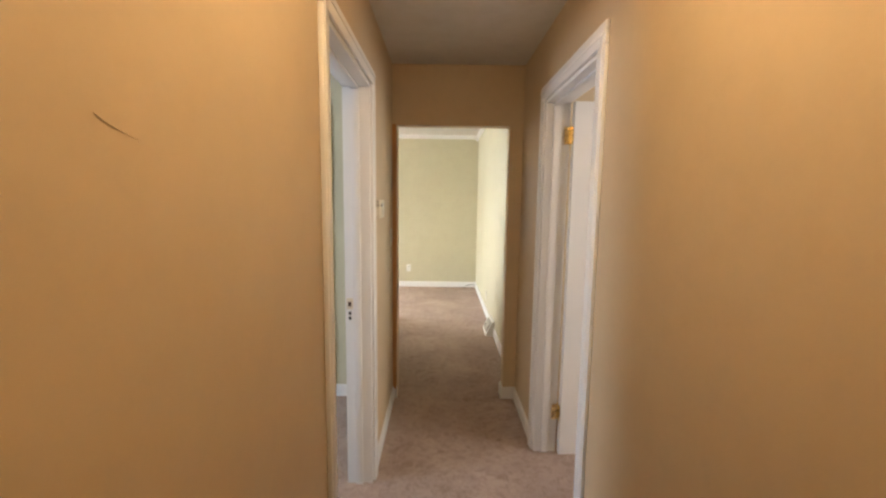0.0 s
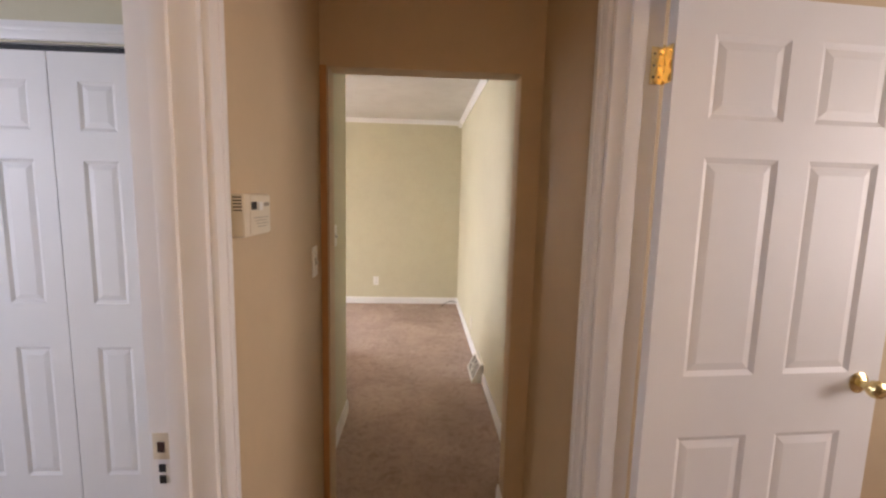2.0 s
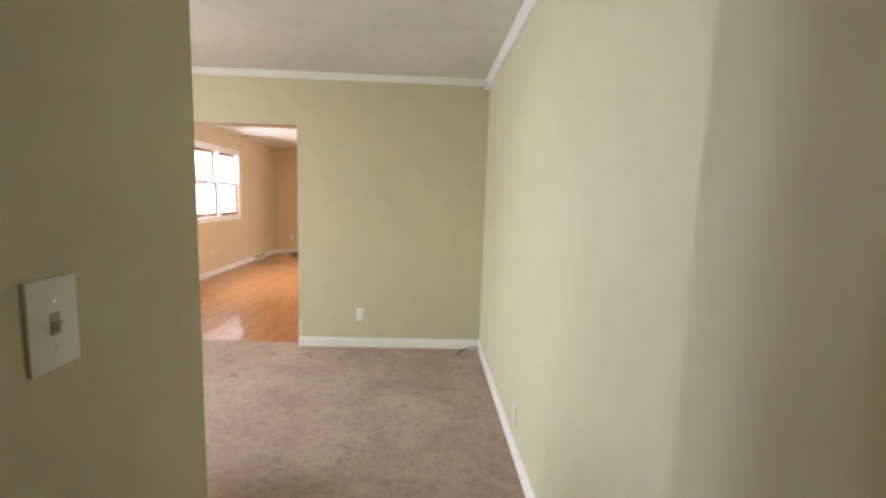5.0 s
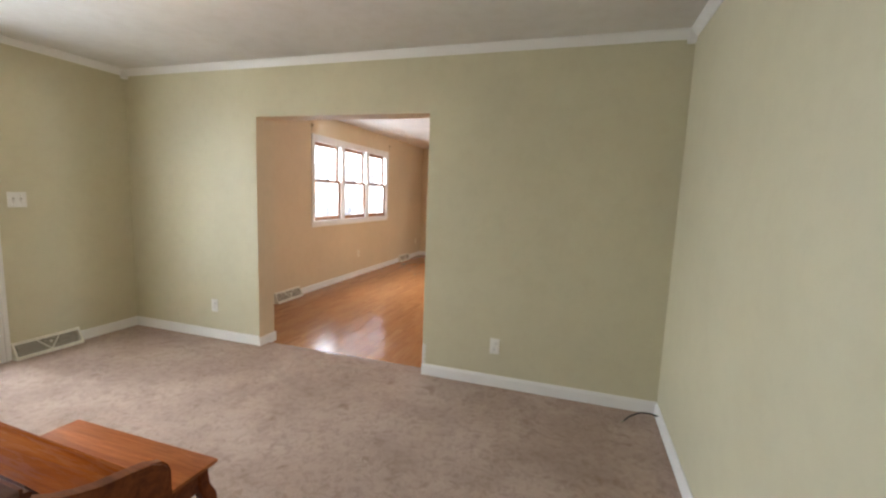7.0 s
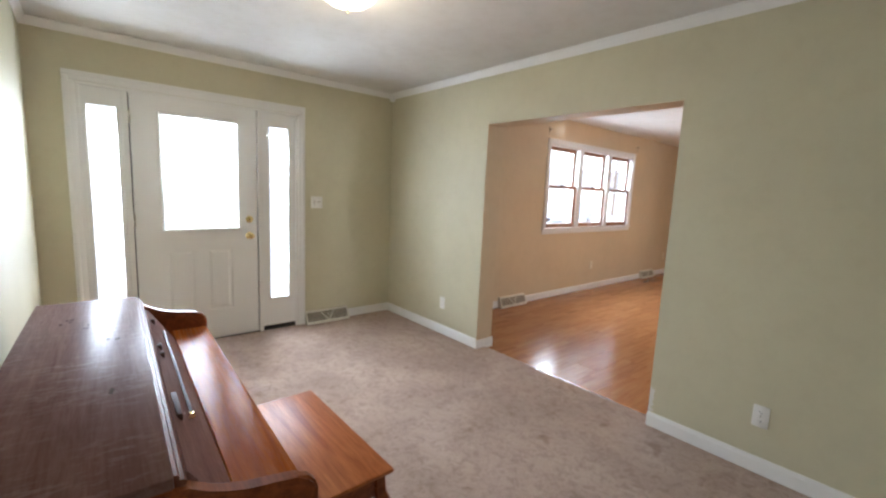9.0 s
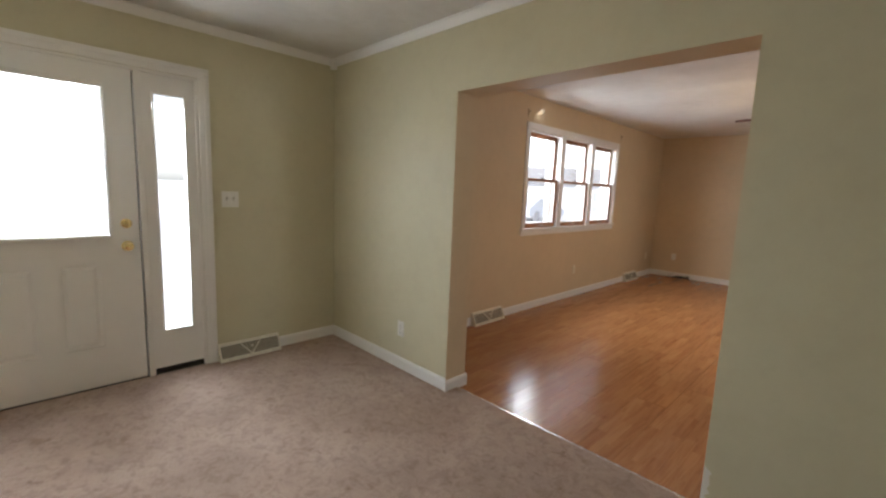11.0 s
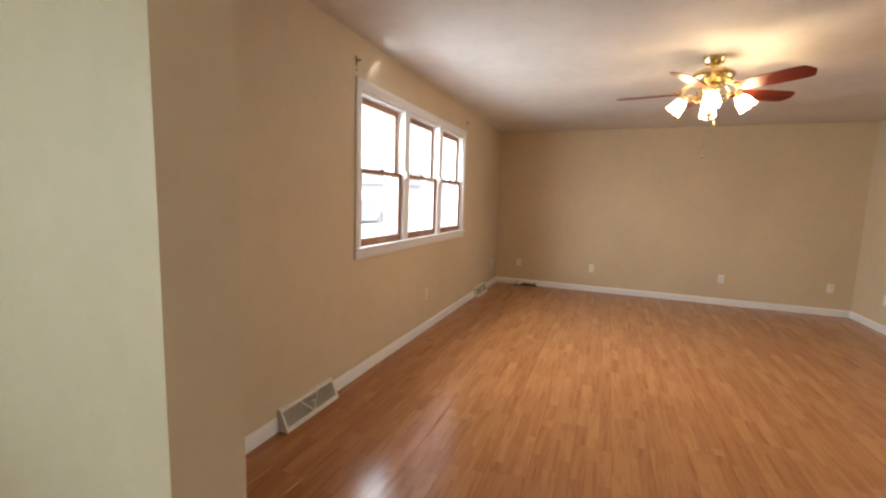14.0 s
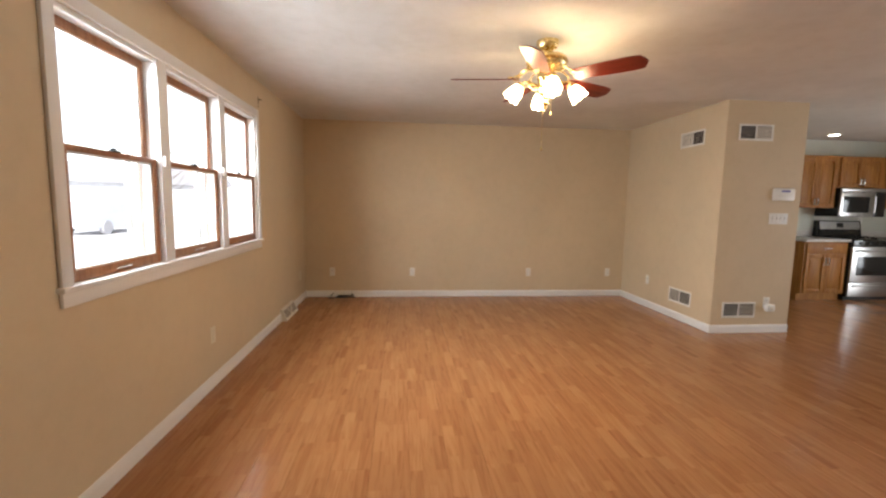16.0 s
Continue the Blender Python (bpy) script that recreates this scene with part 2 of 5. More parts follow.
def glass_mat(name, tint=(1, 1, 1)):
    m, nt, b = mat_new(name)
    nt.nodes.remove(b)
    tr = nt.nodes.new("ShaderNodeBsdfTransparent")
    tr.inputs[0].default_value = (*tint, 1)
    gl = nt.nodes.new("ShaderNodeBsdfGlossy")
    gl.inputs["Roughness"].default_value = 0.01
    lw = node(nt, "ShaderNodeLayerWeight", Blend=0.5)
    pw = nt.nodes.new("ShaderNodeMath")
    pw.operation, pw.inputs[1].default_value = "POWER", 4.0
    ma = nt.nodes.new("ShaderNodeMath")
    ma.operation, ma.inputs[1].default_value, ma.inputs[2].default_value = "MULTIPLY_ADD", 0.6, 0.03
    nt.links.new(lw.outputs["Facing"], pw.inputs[0])
    nt.links.new(pw.outputs[0], ma.inputs[0])
    mx = nt.nodes.new("ShaderNodeMixShader")
    nt.links.new(ma.outputs[0], mx.inputs[0])
    nt.links.new(tr.outputs[0], mx.inputs[1])
    nt.links.new(gl.outputs[0], mx.inputs[2])
    nt.links.new(mx.outputs[0], nt.nodes["Material Output"].inputs[0])
    return m


def lamp_glass(name, color, strength, clear=0.0):
    m, nt, b = mat_new(name)
    b.inputs["Base Color"].default_value = (0.9, 0.85, 0.75, 1)
    b.inputs["Roughness"].default_value = 0.3
    b.inputs["Emission Color"].default_value = (*color, 1)
    b.inputs["Emission Strength"].default_value = strength
    if clear:
        tr = nt.nodes.new("ShaderNodeBsdfTransparent")
        mx = nt.nodes.new("ShaderNodeMixShader")
        mx.inputs[0].default_value = clear
        nt.links.new(b.outputs[0], mx.inputs[1])
        nt.links.new(tr.outputs[0], mx.inputs[2])
        nt.links.new(mx.outputs[0], nt.nodes["Material Output"].inputs[0])
    return m


M_GREEN = paint("khaki_green_paint", (0.585, 0.55, 0.395))
# khaki made tanner: warmth of lamps and floor bounce put into the colour
M_TAN = paint("warm_tinted_paint", (0.63, 0.515, 0.35))
# khaki wall paint with the hall lamp's warm light put into its colour
M_HALL = paint("hall_paint_lamp_tint", (0.60, 0.47, 0.305))
# orange-brown holds the warm lamp light that falls on the hall's end wall
M_STRIP = paint("lamp_tint_orange", (0.52, 0.27, 0.11))
M_CEIL = paint("ceiling_white", (0.72, 0.70, 0.66), 0.8, 0.4, 0.09, 70, 0.8)
M_TRIM = paint("white_trim_paint", (0.81, 0.805, 0.79), 0.32, 0.03, 0.03, 60, 0.12)
M_DOOR = paint("white_door_paint", (0.80, 0.79, 0.77), 0.46, 0.05, 0.03, 60, 0.12)
M_EXTDOOR = paint("front_door_white_paint", (0.82, 0.82, 0.81), 0.35, 0.03, 0.03, 60, 0.12)
M_PLATE = plain("white_plastic", (0.78, 0.77, 0.73), 0.35, 0, 0.03)
M_IVORY = plain("ivory_plastic", (0.72, 0.66, 0.52), 0.4, 0, 0.03)
# dark metal and print; also stands for shade in slots, holes and gaps
M_DARK = plain("dark_slot", (0.015, 0.014, 0.013), 0.6)
M_BLACK = plain("black_gloss", (0.012, 0.012, 0.013), 0.12)
M_BRASS = plain("polished_brass", (0.80, 0.66, 0.34), 0.26, 1.0, 0.05)
M_CHROME = plain("brushed_nickel", (0.62, 0.60, 0.57), 0.25, 1.0, 0.05)
M_STEEL = plain("stainless_steel", (0.44, 0.43, 0.42), 0.32, 1.0, 0.05)
M_GRILLE = plain("register_grille", (0.36, 0.33, 0.27), 0.5, 0.2, 0.1)
M_VENT = plain("vent_paint", (0.66, 0.62, 0.54), 0.45)
M_REG = plain("register_enamel", (0.72, 0.69, 0.60), 0.4)
M_SASH = wood("sash_wood", (0.25, 0.11, 0.052), (0.42, 0.205, 0.10), 0.4, "Z")
M_PIANO = wood("walnut_veneer", (0.16, 0.036, 0.010), (0.32, 0.09, 0.026), 0.3, "X", 0.0, 1.0, 0.25)
M_PIANO_FALL = wood("polished_walnut_veneer", (0.26, 0.062, 0.014), (0.47, 0.16, 0.038), 0.22, "X", 0.0, 0.7, 0.025)
M_PIANO_EDGE = wood("rubbed_walnut_edge", (0.10, 0.03, 0.016), (0.2, 0.07, 0.04), 0.3, "X", 0.0, 1.0, 0.12)
M_CHIP = plain("chipped_veneer", (0.06, 0.022, 0.014), 0.8)
M_RAIL = plain("dark_metal_rail", (0.09, 0.09, 0.10), 0.45, 1.0)
M_HINGE = plain("dark_hinge", (0.05, 0.02, 0.015), 0.65)
# mauve sheen of reflected sky put into the worn veneer's base colour
M_PIANO_TOP = wood("worn_veneer_sheen_tint", (0.15, 0.075, 0.07), (0.22, 0.13, 0.12), 0.28, "X", 0.0, 1.0, 0.02, 0.35)
M_BENCH = wood("bench_wood", (0.28, 0.072, 0.017), (0.52, 0.17, 0.045), 0.34, "X", 0.0, 1.0, 0.22)
M_BLADE = wood("cherry_blade", (0.10, 0.010, 0.006), (0.21, 0.03, 0.014), 0.34, "X", 0.0, 1.0, 0.3)
M_OAK = wood("honey_oak", (0.27, 0.105, 0.018), (0.45, 0.20, 0.045), 0.4, "Z", 0.0, 1.0, 0.25)
M_LAM = laminate("laminate_board")
M_CARPET = carpet_mat("taupe_carpet")
M_GLASS = glass_mat("pane_glass")
M_SHADE = lamp_glass("frosted_lamp_glass", (1.0, 0.80, 0.50), 11.0, 0.5)
M_DOME = lamp_glass("lit_dome_glass", (1.0, 0.78, 0.45), 5.0)
M_CAN = lamp_glass("recessed_lens", (1.0, 0.88, 0.68), 8.0)
M_COUNTER = plain("pale_laminate_counter", (0.62, 0.60, 0.56), 0.3, 0, 0.1, 60)
M_KWALL = paint("kitchen_paint", (0.62, 0.63, 0.55))
M_VINYL = plain("blind_vinyl", (0.82, 0.82, 0.80), 0.45, 0, 0.02)
M_SIDING = plain("pale_siding", (0.50, 0.51, 0.53), 0.7, 0, 0.06, 3)
M_ROOFING = plain("snowy_shingle", (0.30, 0.30, 0.32), 0.9, 0, 0.15, 8)
M_SNOW = plain("snow_and_pale_concrete", (0.72, 0.73, 0.75), 0.8, 0, 0.1, 0.4)
M_ROAD = plain("slushy_street", (0.56, 0.56, 0.57), 0.6, 0, 0.1, 2)
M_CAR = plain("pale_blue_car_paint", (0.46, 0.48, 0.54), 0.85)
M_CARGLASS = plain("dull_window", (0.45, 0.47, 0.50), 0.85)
M_RUBBER = plain("rubber", (0.03, 0.03, 0.03), 0.8)
M_BARK = plain("bark", (0.14, 0.11, 0.09), 0.9, 0, 0.2, 12, 0.5)


# ---- mesh helpers ----
def box(bm, x0, y0, z0, x1, y1, z1, bevel=0.0, seg=2):
    vs = [bm.verts.new(p) for p in ((x0, y0, z0), (x1, y0, z0), (x1, y1, z0), (x0, y1, z0), (x0, y0, z1), (x1, y0, z1), (x1, y1, z1), (x0, y1, z1))]
    fs = [bm.faces.new([vs[i] for i in q]) for q in ((3, 2, 1, 0), (4, 5, 6, 7), (0, 1, 5, 4), (1, 2, 6, 5), (2, 3, 7, 6), (3, 0, 4, 7))]
    if bevel:
        es = {e for f in fs for e in f.edges}
        bmesh.ops.bevel(bm, geom=list(es), offset=bevel, segments=seg, affect="EDGES", profile=0.5)
    return fs


def boxm(*args, bevel=0.0):
    bm = bmesh.new()
    box(bm, *args, bevel=bevel)
    return bm


def lathe(bm, profile, seg=24, at=(0, 0, 0), m=None):
    """Turned shape: profile of (radius, height) pairs round the z axis."""
    rings = []
    for r, z in profile:
        ring = []
        for i in range(seg):
            a = 2 * math.pi * i / seg
            p = Vector((r * math.cos(a), r * math.sin(a), z))
            if m is not None:
                p = m @ p
            ring.append(bm.verts.new(p + Vector(at)))
        rings.append(ring)
    for a, b in zip(rings, rings[1:]):
        for i in range(seg):
            bm.faces.new((a[i], a[(i + 1) % seg], b[(i + 1) % seg], b[i]))
    bm.faces.new(list(reversed(rings[0])))
    bm.faces.new(rings[-1])


def tube(bm, pts, r, seg=8):
    pts = [Vector(p) for p in pts]
    rings = []
    for i, p in enumerate(pts):
        d = (pts[min(i + 1, len(pts) - 1)] - pts[max(i - 1, 0)]).normalized()
        u = d.orthogonal().normalized() if i == 0 else (rings_u - d * rings_u.dot(d)).normalized()
        rings_u = u
        v = d.cross(u)
        rr = r[i] if isinstance(r, (list, tuple)) else r
        rings.append([bm.verts.new(p + (u * math.cos(2 * math.pi * k / seg) + v * math.sin(2 * math.pi * k / seg)) * rr) for k in range(seg)])
    for a, b in zip(rings, rings[1:]):
        for k in range(seg):
            bm.faces.new((a[k], a[(k + 1) % seg], b[(k + 1) % seg], b[k]))
    bm.faces.new(list(reversed(rings[0])))
    bm.faces.new(rings[-1])


def prism(bm, outline, x0, x1):
    """A closed outline in (y, z), pushed along x."""
    a = [bm.verts.new((x0, y, z)) for y, z in outline]
    b = [bm.verts.new((x1, y, z)) for y, z in outline]
    n = len(outline)
    bm.faces.new(a)
    bm.faces.new(list(reversed(b)))
    for i in range(n):
        bm.faces.new((a[i], b[i], b[(i + 1) % n], a[(i + 1) % n]))


def frustum(bm, x0, z0, x1, z1, y0, y1, inset):
    """A raised field on the plane y0, rising to y1 with sloped margins."""
    lo = [bm.verts.new((x, y0, z)) for x, z in ((x0, z0), (x1, z0), (x1, z1), (x0, z1))]
    i = inset
    hi = [bm.verts.new((x, y1, z)) for x, z in ((x0 + i, z0 + i), (x1 - i, z0 + i), (x1 - i, z1 - i), (x0 + i, z1 - i))]
    bm.faces.new(hi)
    for k in range(4):
        bm.faces.new((lo[k], lo[(k + 1) % 4], hi[(k + 1) % 4], hi[k]))


def cells(a0, a1, b0, b1, holes):
    """The rectangles left of a rectangle when holes (a0, a1, b0, b1) are cut from it."""
    xs = sorted({a0, a1, *[min(max(h[i], a0), a1) for h in holes for i in (0, 1)]})
    out = []
    for p, q in zip(xs, xs[1:]):
        mid = (p + q) / 2
        cuts = sorted((h[2], h[3]) for h in holes if h[0] < mid < h[1])
        z = b0
        for c0, c1 in cuts:
            if c0 > z:
                out.append((p, q, z, c0))
            z = max(z, c1)
        if z < b1:
            out.append((p, q, z, b1))
    return out


def mesh_of(name, bm, mats):
    bmesh.ops.recalc_face_normals(bm, faces=bm.faces)
    me = bpy.data.meshes.new(name)
    bm.to_mesh(me)
    bm.free()
    for m in mats if isinstance(mats, (list, tuple)) else [mats]:
        me.materials.append(m)
    return me


def smooth(me, angle=35):
    me.polygons.foreach_set("use_smooth", [True] * len(me.polygons))
    me.set_sharp_from_angle(angle=radians(angle))
    return me


def part(name, bm, material, parent, label="", soft=True):
    me = mesh_of(name, bm, material)
    if soft:
        smooth(me)
    ob = new(name, me)
    ob.parent = parent
    if label:
        ob["label"] = label
    return ob


def thing(name, m, label, category, group="", kind=""):
    ob = new(name)
    ob.empty_display_size = 0.1
    ob.matrix_world = m
    return tagged(ob, label, category, group, kind)


def single(name, bm, mats, label="", category="", kind="", group="", soft=False):
    me = mesh_of(name, bm, mats)
    if soft:
        smooth(me)
    return tagged(new(name, me), label, category, group, kind)


def wall(name, axis, p0, p1, a0, a1, z0, z1, holes, mats, label, hole_mat=None):
    """A wall between p0 and p1 across, a0 to a1 along axis; mats: low face, high face, rest."""
    bm = bmesh.new()
    for c0, c1, b0, b1 in cells(a0, a1, z0, z1, holes):
        if axis == "x":
            box(bm, c0, p0, b0, c1, p1, b1)
        else:
            box(bm, p0, c0, b0, p1, c1, b1)
    bmesh.ops.remove_doubles(bm, verts=bm.verts, dist=1e-5)
    k = 1 if axis == "x" else 0
    bm.verts.index_update()
    dup = {}
    for f in bm.faces:
        dup.setdefault(frozenset(v.index for v in f.verts), []).append(f)
    bmesh.ops.delete(bm, geom=[f for fs in dup.values() if len(fs) > 1 for f in fs], context="FACES")
    for f in bm.faces:
        c = f.calc_center_median()[k]
        flat = max(v.co[k] for v in f.verts) - min(v.co[k] for v in f.verts) < 1e-5
        f.material_index = (0 if abs(c - p0) < 1e-4 else 1) if flat else 2
    return single(name, bm, list(mats), label, "wall", "structure")


PX, NX, PY, NY = -90, 90, 0, 180  # the turn that faces a wall-mounted thing along +x, -x, +y, -y

# ---- structure ----
HX0, HX1, HY = 0.113, 0.995, 2.765          # hall side walls, end wall
LX0, LX1, LY0, LY1 = -3.61, 1.02, 3.71, 6.60   # living room
FX0, FY0, FY1 = -3.02, 6.79, 12.80          # family room
BX0, BX1, BY = 1.58, 2.475, 10.95          # closet block beside the kitchen
KX1, KY1 = 6.60, 13.00                    # kitchen
CEIL_H, CEIL_L, CEIL_F, TOP = 2.33, 2.415, 2.418, 2.60
SX = 0.046                                # face of the return wall
LD = (1.095, 1.855)                        # bedroom doorway, along the hall
RD = (1.38, 2.14)                       # side room doorway
DH = 1.97                                 # doorway height

CARPET = 0.014                            # the pile stands above the laminate
floor_bm = bmesh.new()
box(floor_bm, LX0 - 0.25, -1.7, -0.12, 3.7, LY1 + 0.10, CARPET)
single("floor_carpet", floor_bm, M_CARPET, "worn taupe cut-pile carpet with stains and tracks", "carpet", "structure")
sub_bm = bmesh.new()
box(sub_bm, FX0 - 0.2, LY1 + 0.105, -0.12, KX1 + 0.2, KY1 + 0.2, -0.012)
floor_f = single("floor_laminate", sub_bm, M_LAM, "glossy honey-toned three-strip laminate floor", "floor", "structure")

wall("wall_hall_west", "y", HX0 - 0.12, HX0, -1.7, LY0 - 0.005, 0, TOP, [(LD[0], LD[1], 0, DH), (HY + 0.1, LY0, 0, TOP)], (M_GREEN, M_HALL, M_TRIM), "khaki painted hall wall with a doorway, warm lamp tint in its colour")
wall("wall_stub", "y", -0.05, SX, HY + 0.102, LY0 - 0.12, 0, TOP, [], (M_GREEN, M_GREEN, M_GREEN), "green-khaki painted return wall beside the hall opening")
wall("wall_hall_east", "y", HX1, HX1 + 0.12, -1.7, HY + 0.05, 0, TOP, [(RD[0], RD[1], 0, DH)], (M_HALL, M_TAN, M_TRIM), "khaki painted hall wall with an open door, warm lamp tint in its colour")
wall("wall_living_east", "y", LX1, LX1 + 0.12, HY + 0.05, LY1, 0, TOP, [], (M_GREEN, M_TAN, M_GREEN), "long plain green-khaki painted living room wall")
wall("wall_hall_end", "x", HY, HY + 0.10, HX0, HX1, 0, TOP, [(0.145, 0.906, 0, 1.937)], (M_HALL, M_GREEN, M_HALL), "khaki painted hall end wall with an uncased opening, warm lamp tint in its colour")
wall("wall_hall_start", "x", -1.82, -1.7, -3.3, 3.8, 0, TOP, [], (M_HALL, M_HALL, M_HALL), "khaki painted wall closing the hall, warm lamp tint in its colour")
wall("wall_living_south", "x", LY0 - 0.12, LY0, LX0, SX, 0, TOP, [], (M_GREEN, M_GREEN, M_GREEN), "green-khaki painted wall behind the piano")
FD = (4.27, 5.175)                        # front door leaf
EX0, EX1, EZ = 3.97, 5.545, 2.05          # whole entrance, sidelights included
wall("wall_living_west", "y", LX0 - 0.2, LX0, LY0 - 0.12, LY1 + 0.19, 0, TOP, [(EX0, EX1, 0, EZ)], (M_SIDING, M_GREEN, M_TRIM), "green-khaki painted wall with the front entrance")
FO = (-2.152, -0.625, 1.972)              # opening to the family room
wall("wall_north", "x", LY1, FY0, LX0, KX1 + 0.2, 0, TOP, [(FO[0], FO[1], 0, FO[2])], (M_GREEN, M_TAN, M_TAN), "wall between living and family room with a wide opening")
WY0, WY1, WZ0, WZ1 = 8.662, 10.908, 0.972, 2.072
wall("wall_family_west", "y", FX0 - 0.2, FX0, FY0, KY1 + 0.2, 0, TOP, [(WY0, WY1, WZ0, WZ1)], (M_SIDING, M_TAN, M_TRIM), "painted wall with a triple window, lamplight tint in its tan colour")
wall("wall_family_north", "x", FY1, FY1 + 0.2, FX0, BX0, 0, TOP, [], (M_TAN, M_SIDING, M_TAN), "long plain painted wall, lamplight tint in its tan colour")
wall("wall_block_west", "y", BX0, BX0 + 0.1, BY + 0.1, FY1 + 0.2, 0, TOP, [], (M_TAN, M_TAN, M_TAN), "painted side of the projecting closet block, lamplight tint in its tan colour")
wall("wall_block_south", "x", BY, BY + 0.1, BX0, BX1, 0, TOP, [], (M_TAN, M_TAN, M_TAN), "painted front of the projecting closet block, lamplight tint in its tan colour")
wall("wall_block_east", "y", BX1 - 0.1, BX1, BY + 0.1, KY1, 0, TOP, [], (M_KWALL, M_KWALL, M_KWALL), "pale painted kitchen side wall")
wall("wall_kitchen_north", "x", KY1, KY1 + 0.2, BX1 - 0.1, KX1, 0, TOP, [], (M_KWALL, M_SIDING, M_KWALL), "pale painted kitchen wall behind the cabinets")
# the opening is added for the kitchen fill light, out of view
wall("wall_kitchen_east", "y", KX1, KX1 + 0.2, FY0, KY1 + 0.2, 0, TOP, [(8.6, 10.2, 0.03, 2.05)], (M_KWALL, M_SIDING, M_TRIM), "pale painted kitchen wall with an added, unseen opening for fill light")
wall("wall_bedroom_west", "y", -3.3, -3.1, -1.7, LY0 - 0.12, 0, TOP, [(0.4, 1.6, 0.95, 2.05)], (M_SIDING, M_GREEN, M_TRIM), "painted bedroom wall with a daylight opening")
wall("wall_side_room_east", "y", 3.6, 3.8, -1.7, LY1, 0, TOP, [(0.7, 1.7, 1.0, 2.0)], (M_TAN, M_SIDING, M_TRIM), "painted side room wall with a daylight opening")
wall("wall_side_room_north", "x", 2.75, 2.87, HX1 + 0.12, 3.6, 0, TOP, [], (M_TAN, M_TAN, M_TAN), "tan painted side room wall")
CLY = 2.785                                # closet front in the bedroom
CL0, CL1 = -1.485, -0.375
wall("wall_bedroom_north", "x", CLY, CLY + 0.11, -3.1, -0.052, 0, TOP, [(CL0, CL1, 0, 1.985)], (M_GREEN, M_GREEN, M_TRIM), "green painted bedroom wall with a closet opening")
wall("wall_closet_back", "x", 3.40, 3.5, -3.1, -0.052, 0, TOP, [], (M_GREEN, M_GREEN, M_GREEN), "painted closet back wall")

for nm, x0, y0, x1, y1, z, lab in (
        ("ceiling_hall", HX0, -1.7, HX1, HY, CEIL_H, "plain white painted hall ceiling"),
        ("ceiling_living", LX0, LY0, LX1, LY1, CEIL_L, "plain white painted living room ceiling"),
        ("ceiling_living_stub", SX, HY + 0.1, LX1, LY0, CEIL_L, "white painted ceiling inside the hall opening"),
        ("ceiling_family", FX0, FY0, KX1, KY1, CEIL_F, "white textured ceiling over family room and kitchen"),
        ("ceiling_bedroom", -3.1, -1.7, HX0 - 0.12, CLY, CEIL_H, "white painted bedroom ceiling"),
        ("ceiling_side_room", HX1 + 0.12, -1.7, 3.6, 2.75, CEIL_H, "white painted side room ceiling")):
    single(nm, boxm(x0, y0, z, x1, y1, TOP - 0.002), M_CEIL, lab, "ceiling", "structure")
# unseen slab above all rooms, added to block sun and sky light
single("roof", boxm(-4.1, -2.2, TOP + 0.002, 7.3, 13.8, TOP + 0.25), M_ROOFING, "unseen flat slab added over the house to keep sky light out", "roof", "structure")


# trims
def baseboard(x0, y0, x1, y1, face, h=0.088, mat=None):
    """A run of baseboard from one point to another; face: the turn towards the room."""
    d = Vector((x1 - x0, y1 - y0))
    bm = bmesh.new()
    prism(bm, [(0, 0.002), (0.013, 0.002), (0.013, h - 0.02), (0.009, h - 0.008), (0.006, h), (0, h)], -d.length / 2, d.length / 2)
    ob = single("baseboard", bm, mat or M_TRIM, "white painted wooden baseboard", "baseboard", "structure")
    ob.matrix_world = pose((x0 + x1) / 2, (y0 + y1) / 2, CARPET if max(y0, y1) < FY0 - 0.1 else 0, 0, 0, face)
    return ob


baseboard(LX0, LY1, FO[0] - 0.0, LY1, NY)
baseboard(FO[1], LY1, LX1, LY1, NY)
baseboard(FO[0], LY1 - 0.013, FO[0], FY0 + 0.013, PX)
baseboard(LX1, HY + 0.1, LX1, 4.145, NX)
baseboard(LX1, 4.465, LX1, LY1 - 0.013, NX)
baseboard(LX0, 6.075, LX0, LY1 - 0.013, PX)
baseboard(LX0, LY0, LX0, EX0 - 0.07, PX)
baseboard(LX0, LY0, SX, LY0, PY)
baseboard(SX, HY + 0.1, SX, LY0, PX)
baseboard(FX0, FY0, FX0, 7.825, PX)
baseboard(FX0, 8.315, FX0, 11.555, PX)
baseboard(FX0, 12.045, FX0, FY1 - 0.013, PX)
baseboard(FX0, FY1, BX0 - 0.013, FY1, NY)
baseboard(BX0, BY, BX0, FY1, NX)
baseboard(BX0 - 0.013, BY, BX1, BY, NY)
baseboard(FX0, FY0, FO[0], FY0, PY)
baseboard(FO[1], FY0, 6.5, FY0, PY)
baseboard(HX0, LD[1] + 0.065, HX0, HY, PX)
baseboard(HX0, -1.7, HX0, LD[0] - 0.065, PX)
baseboard(HX1, RD[1] + 0.075, HX1, HY, NX)
baseboard(HX1, -1.7, HX1, RD[0] - 0.075, NX)
baseboard(0.906, HY, HX1, HY, NY)
baseboard(0.906, HY - 0.013, 0.906, HY + 0.1, NX)
baseboard(HX0, HY, 0.145, HY, NY)
baseboard(CL1 + 0.07, CLY, 0.0, CLY, NY)


def crown(x0, y0, x1, y1, face, z):
    d = Vector((x1 - x0, y1 - y0))
    bm = bmesh.new()
    prism(bm, [(0, -0.058), (0.008, -0.058), (0.012, -0.046), (0.028, -0.022), (0.036, -0.014), (0.036, -0.002), (0, -0.002)], -d.length / 2, d.length / 2)
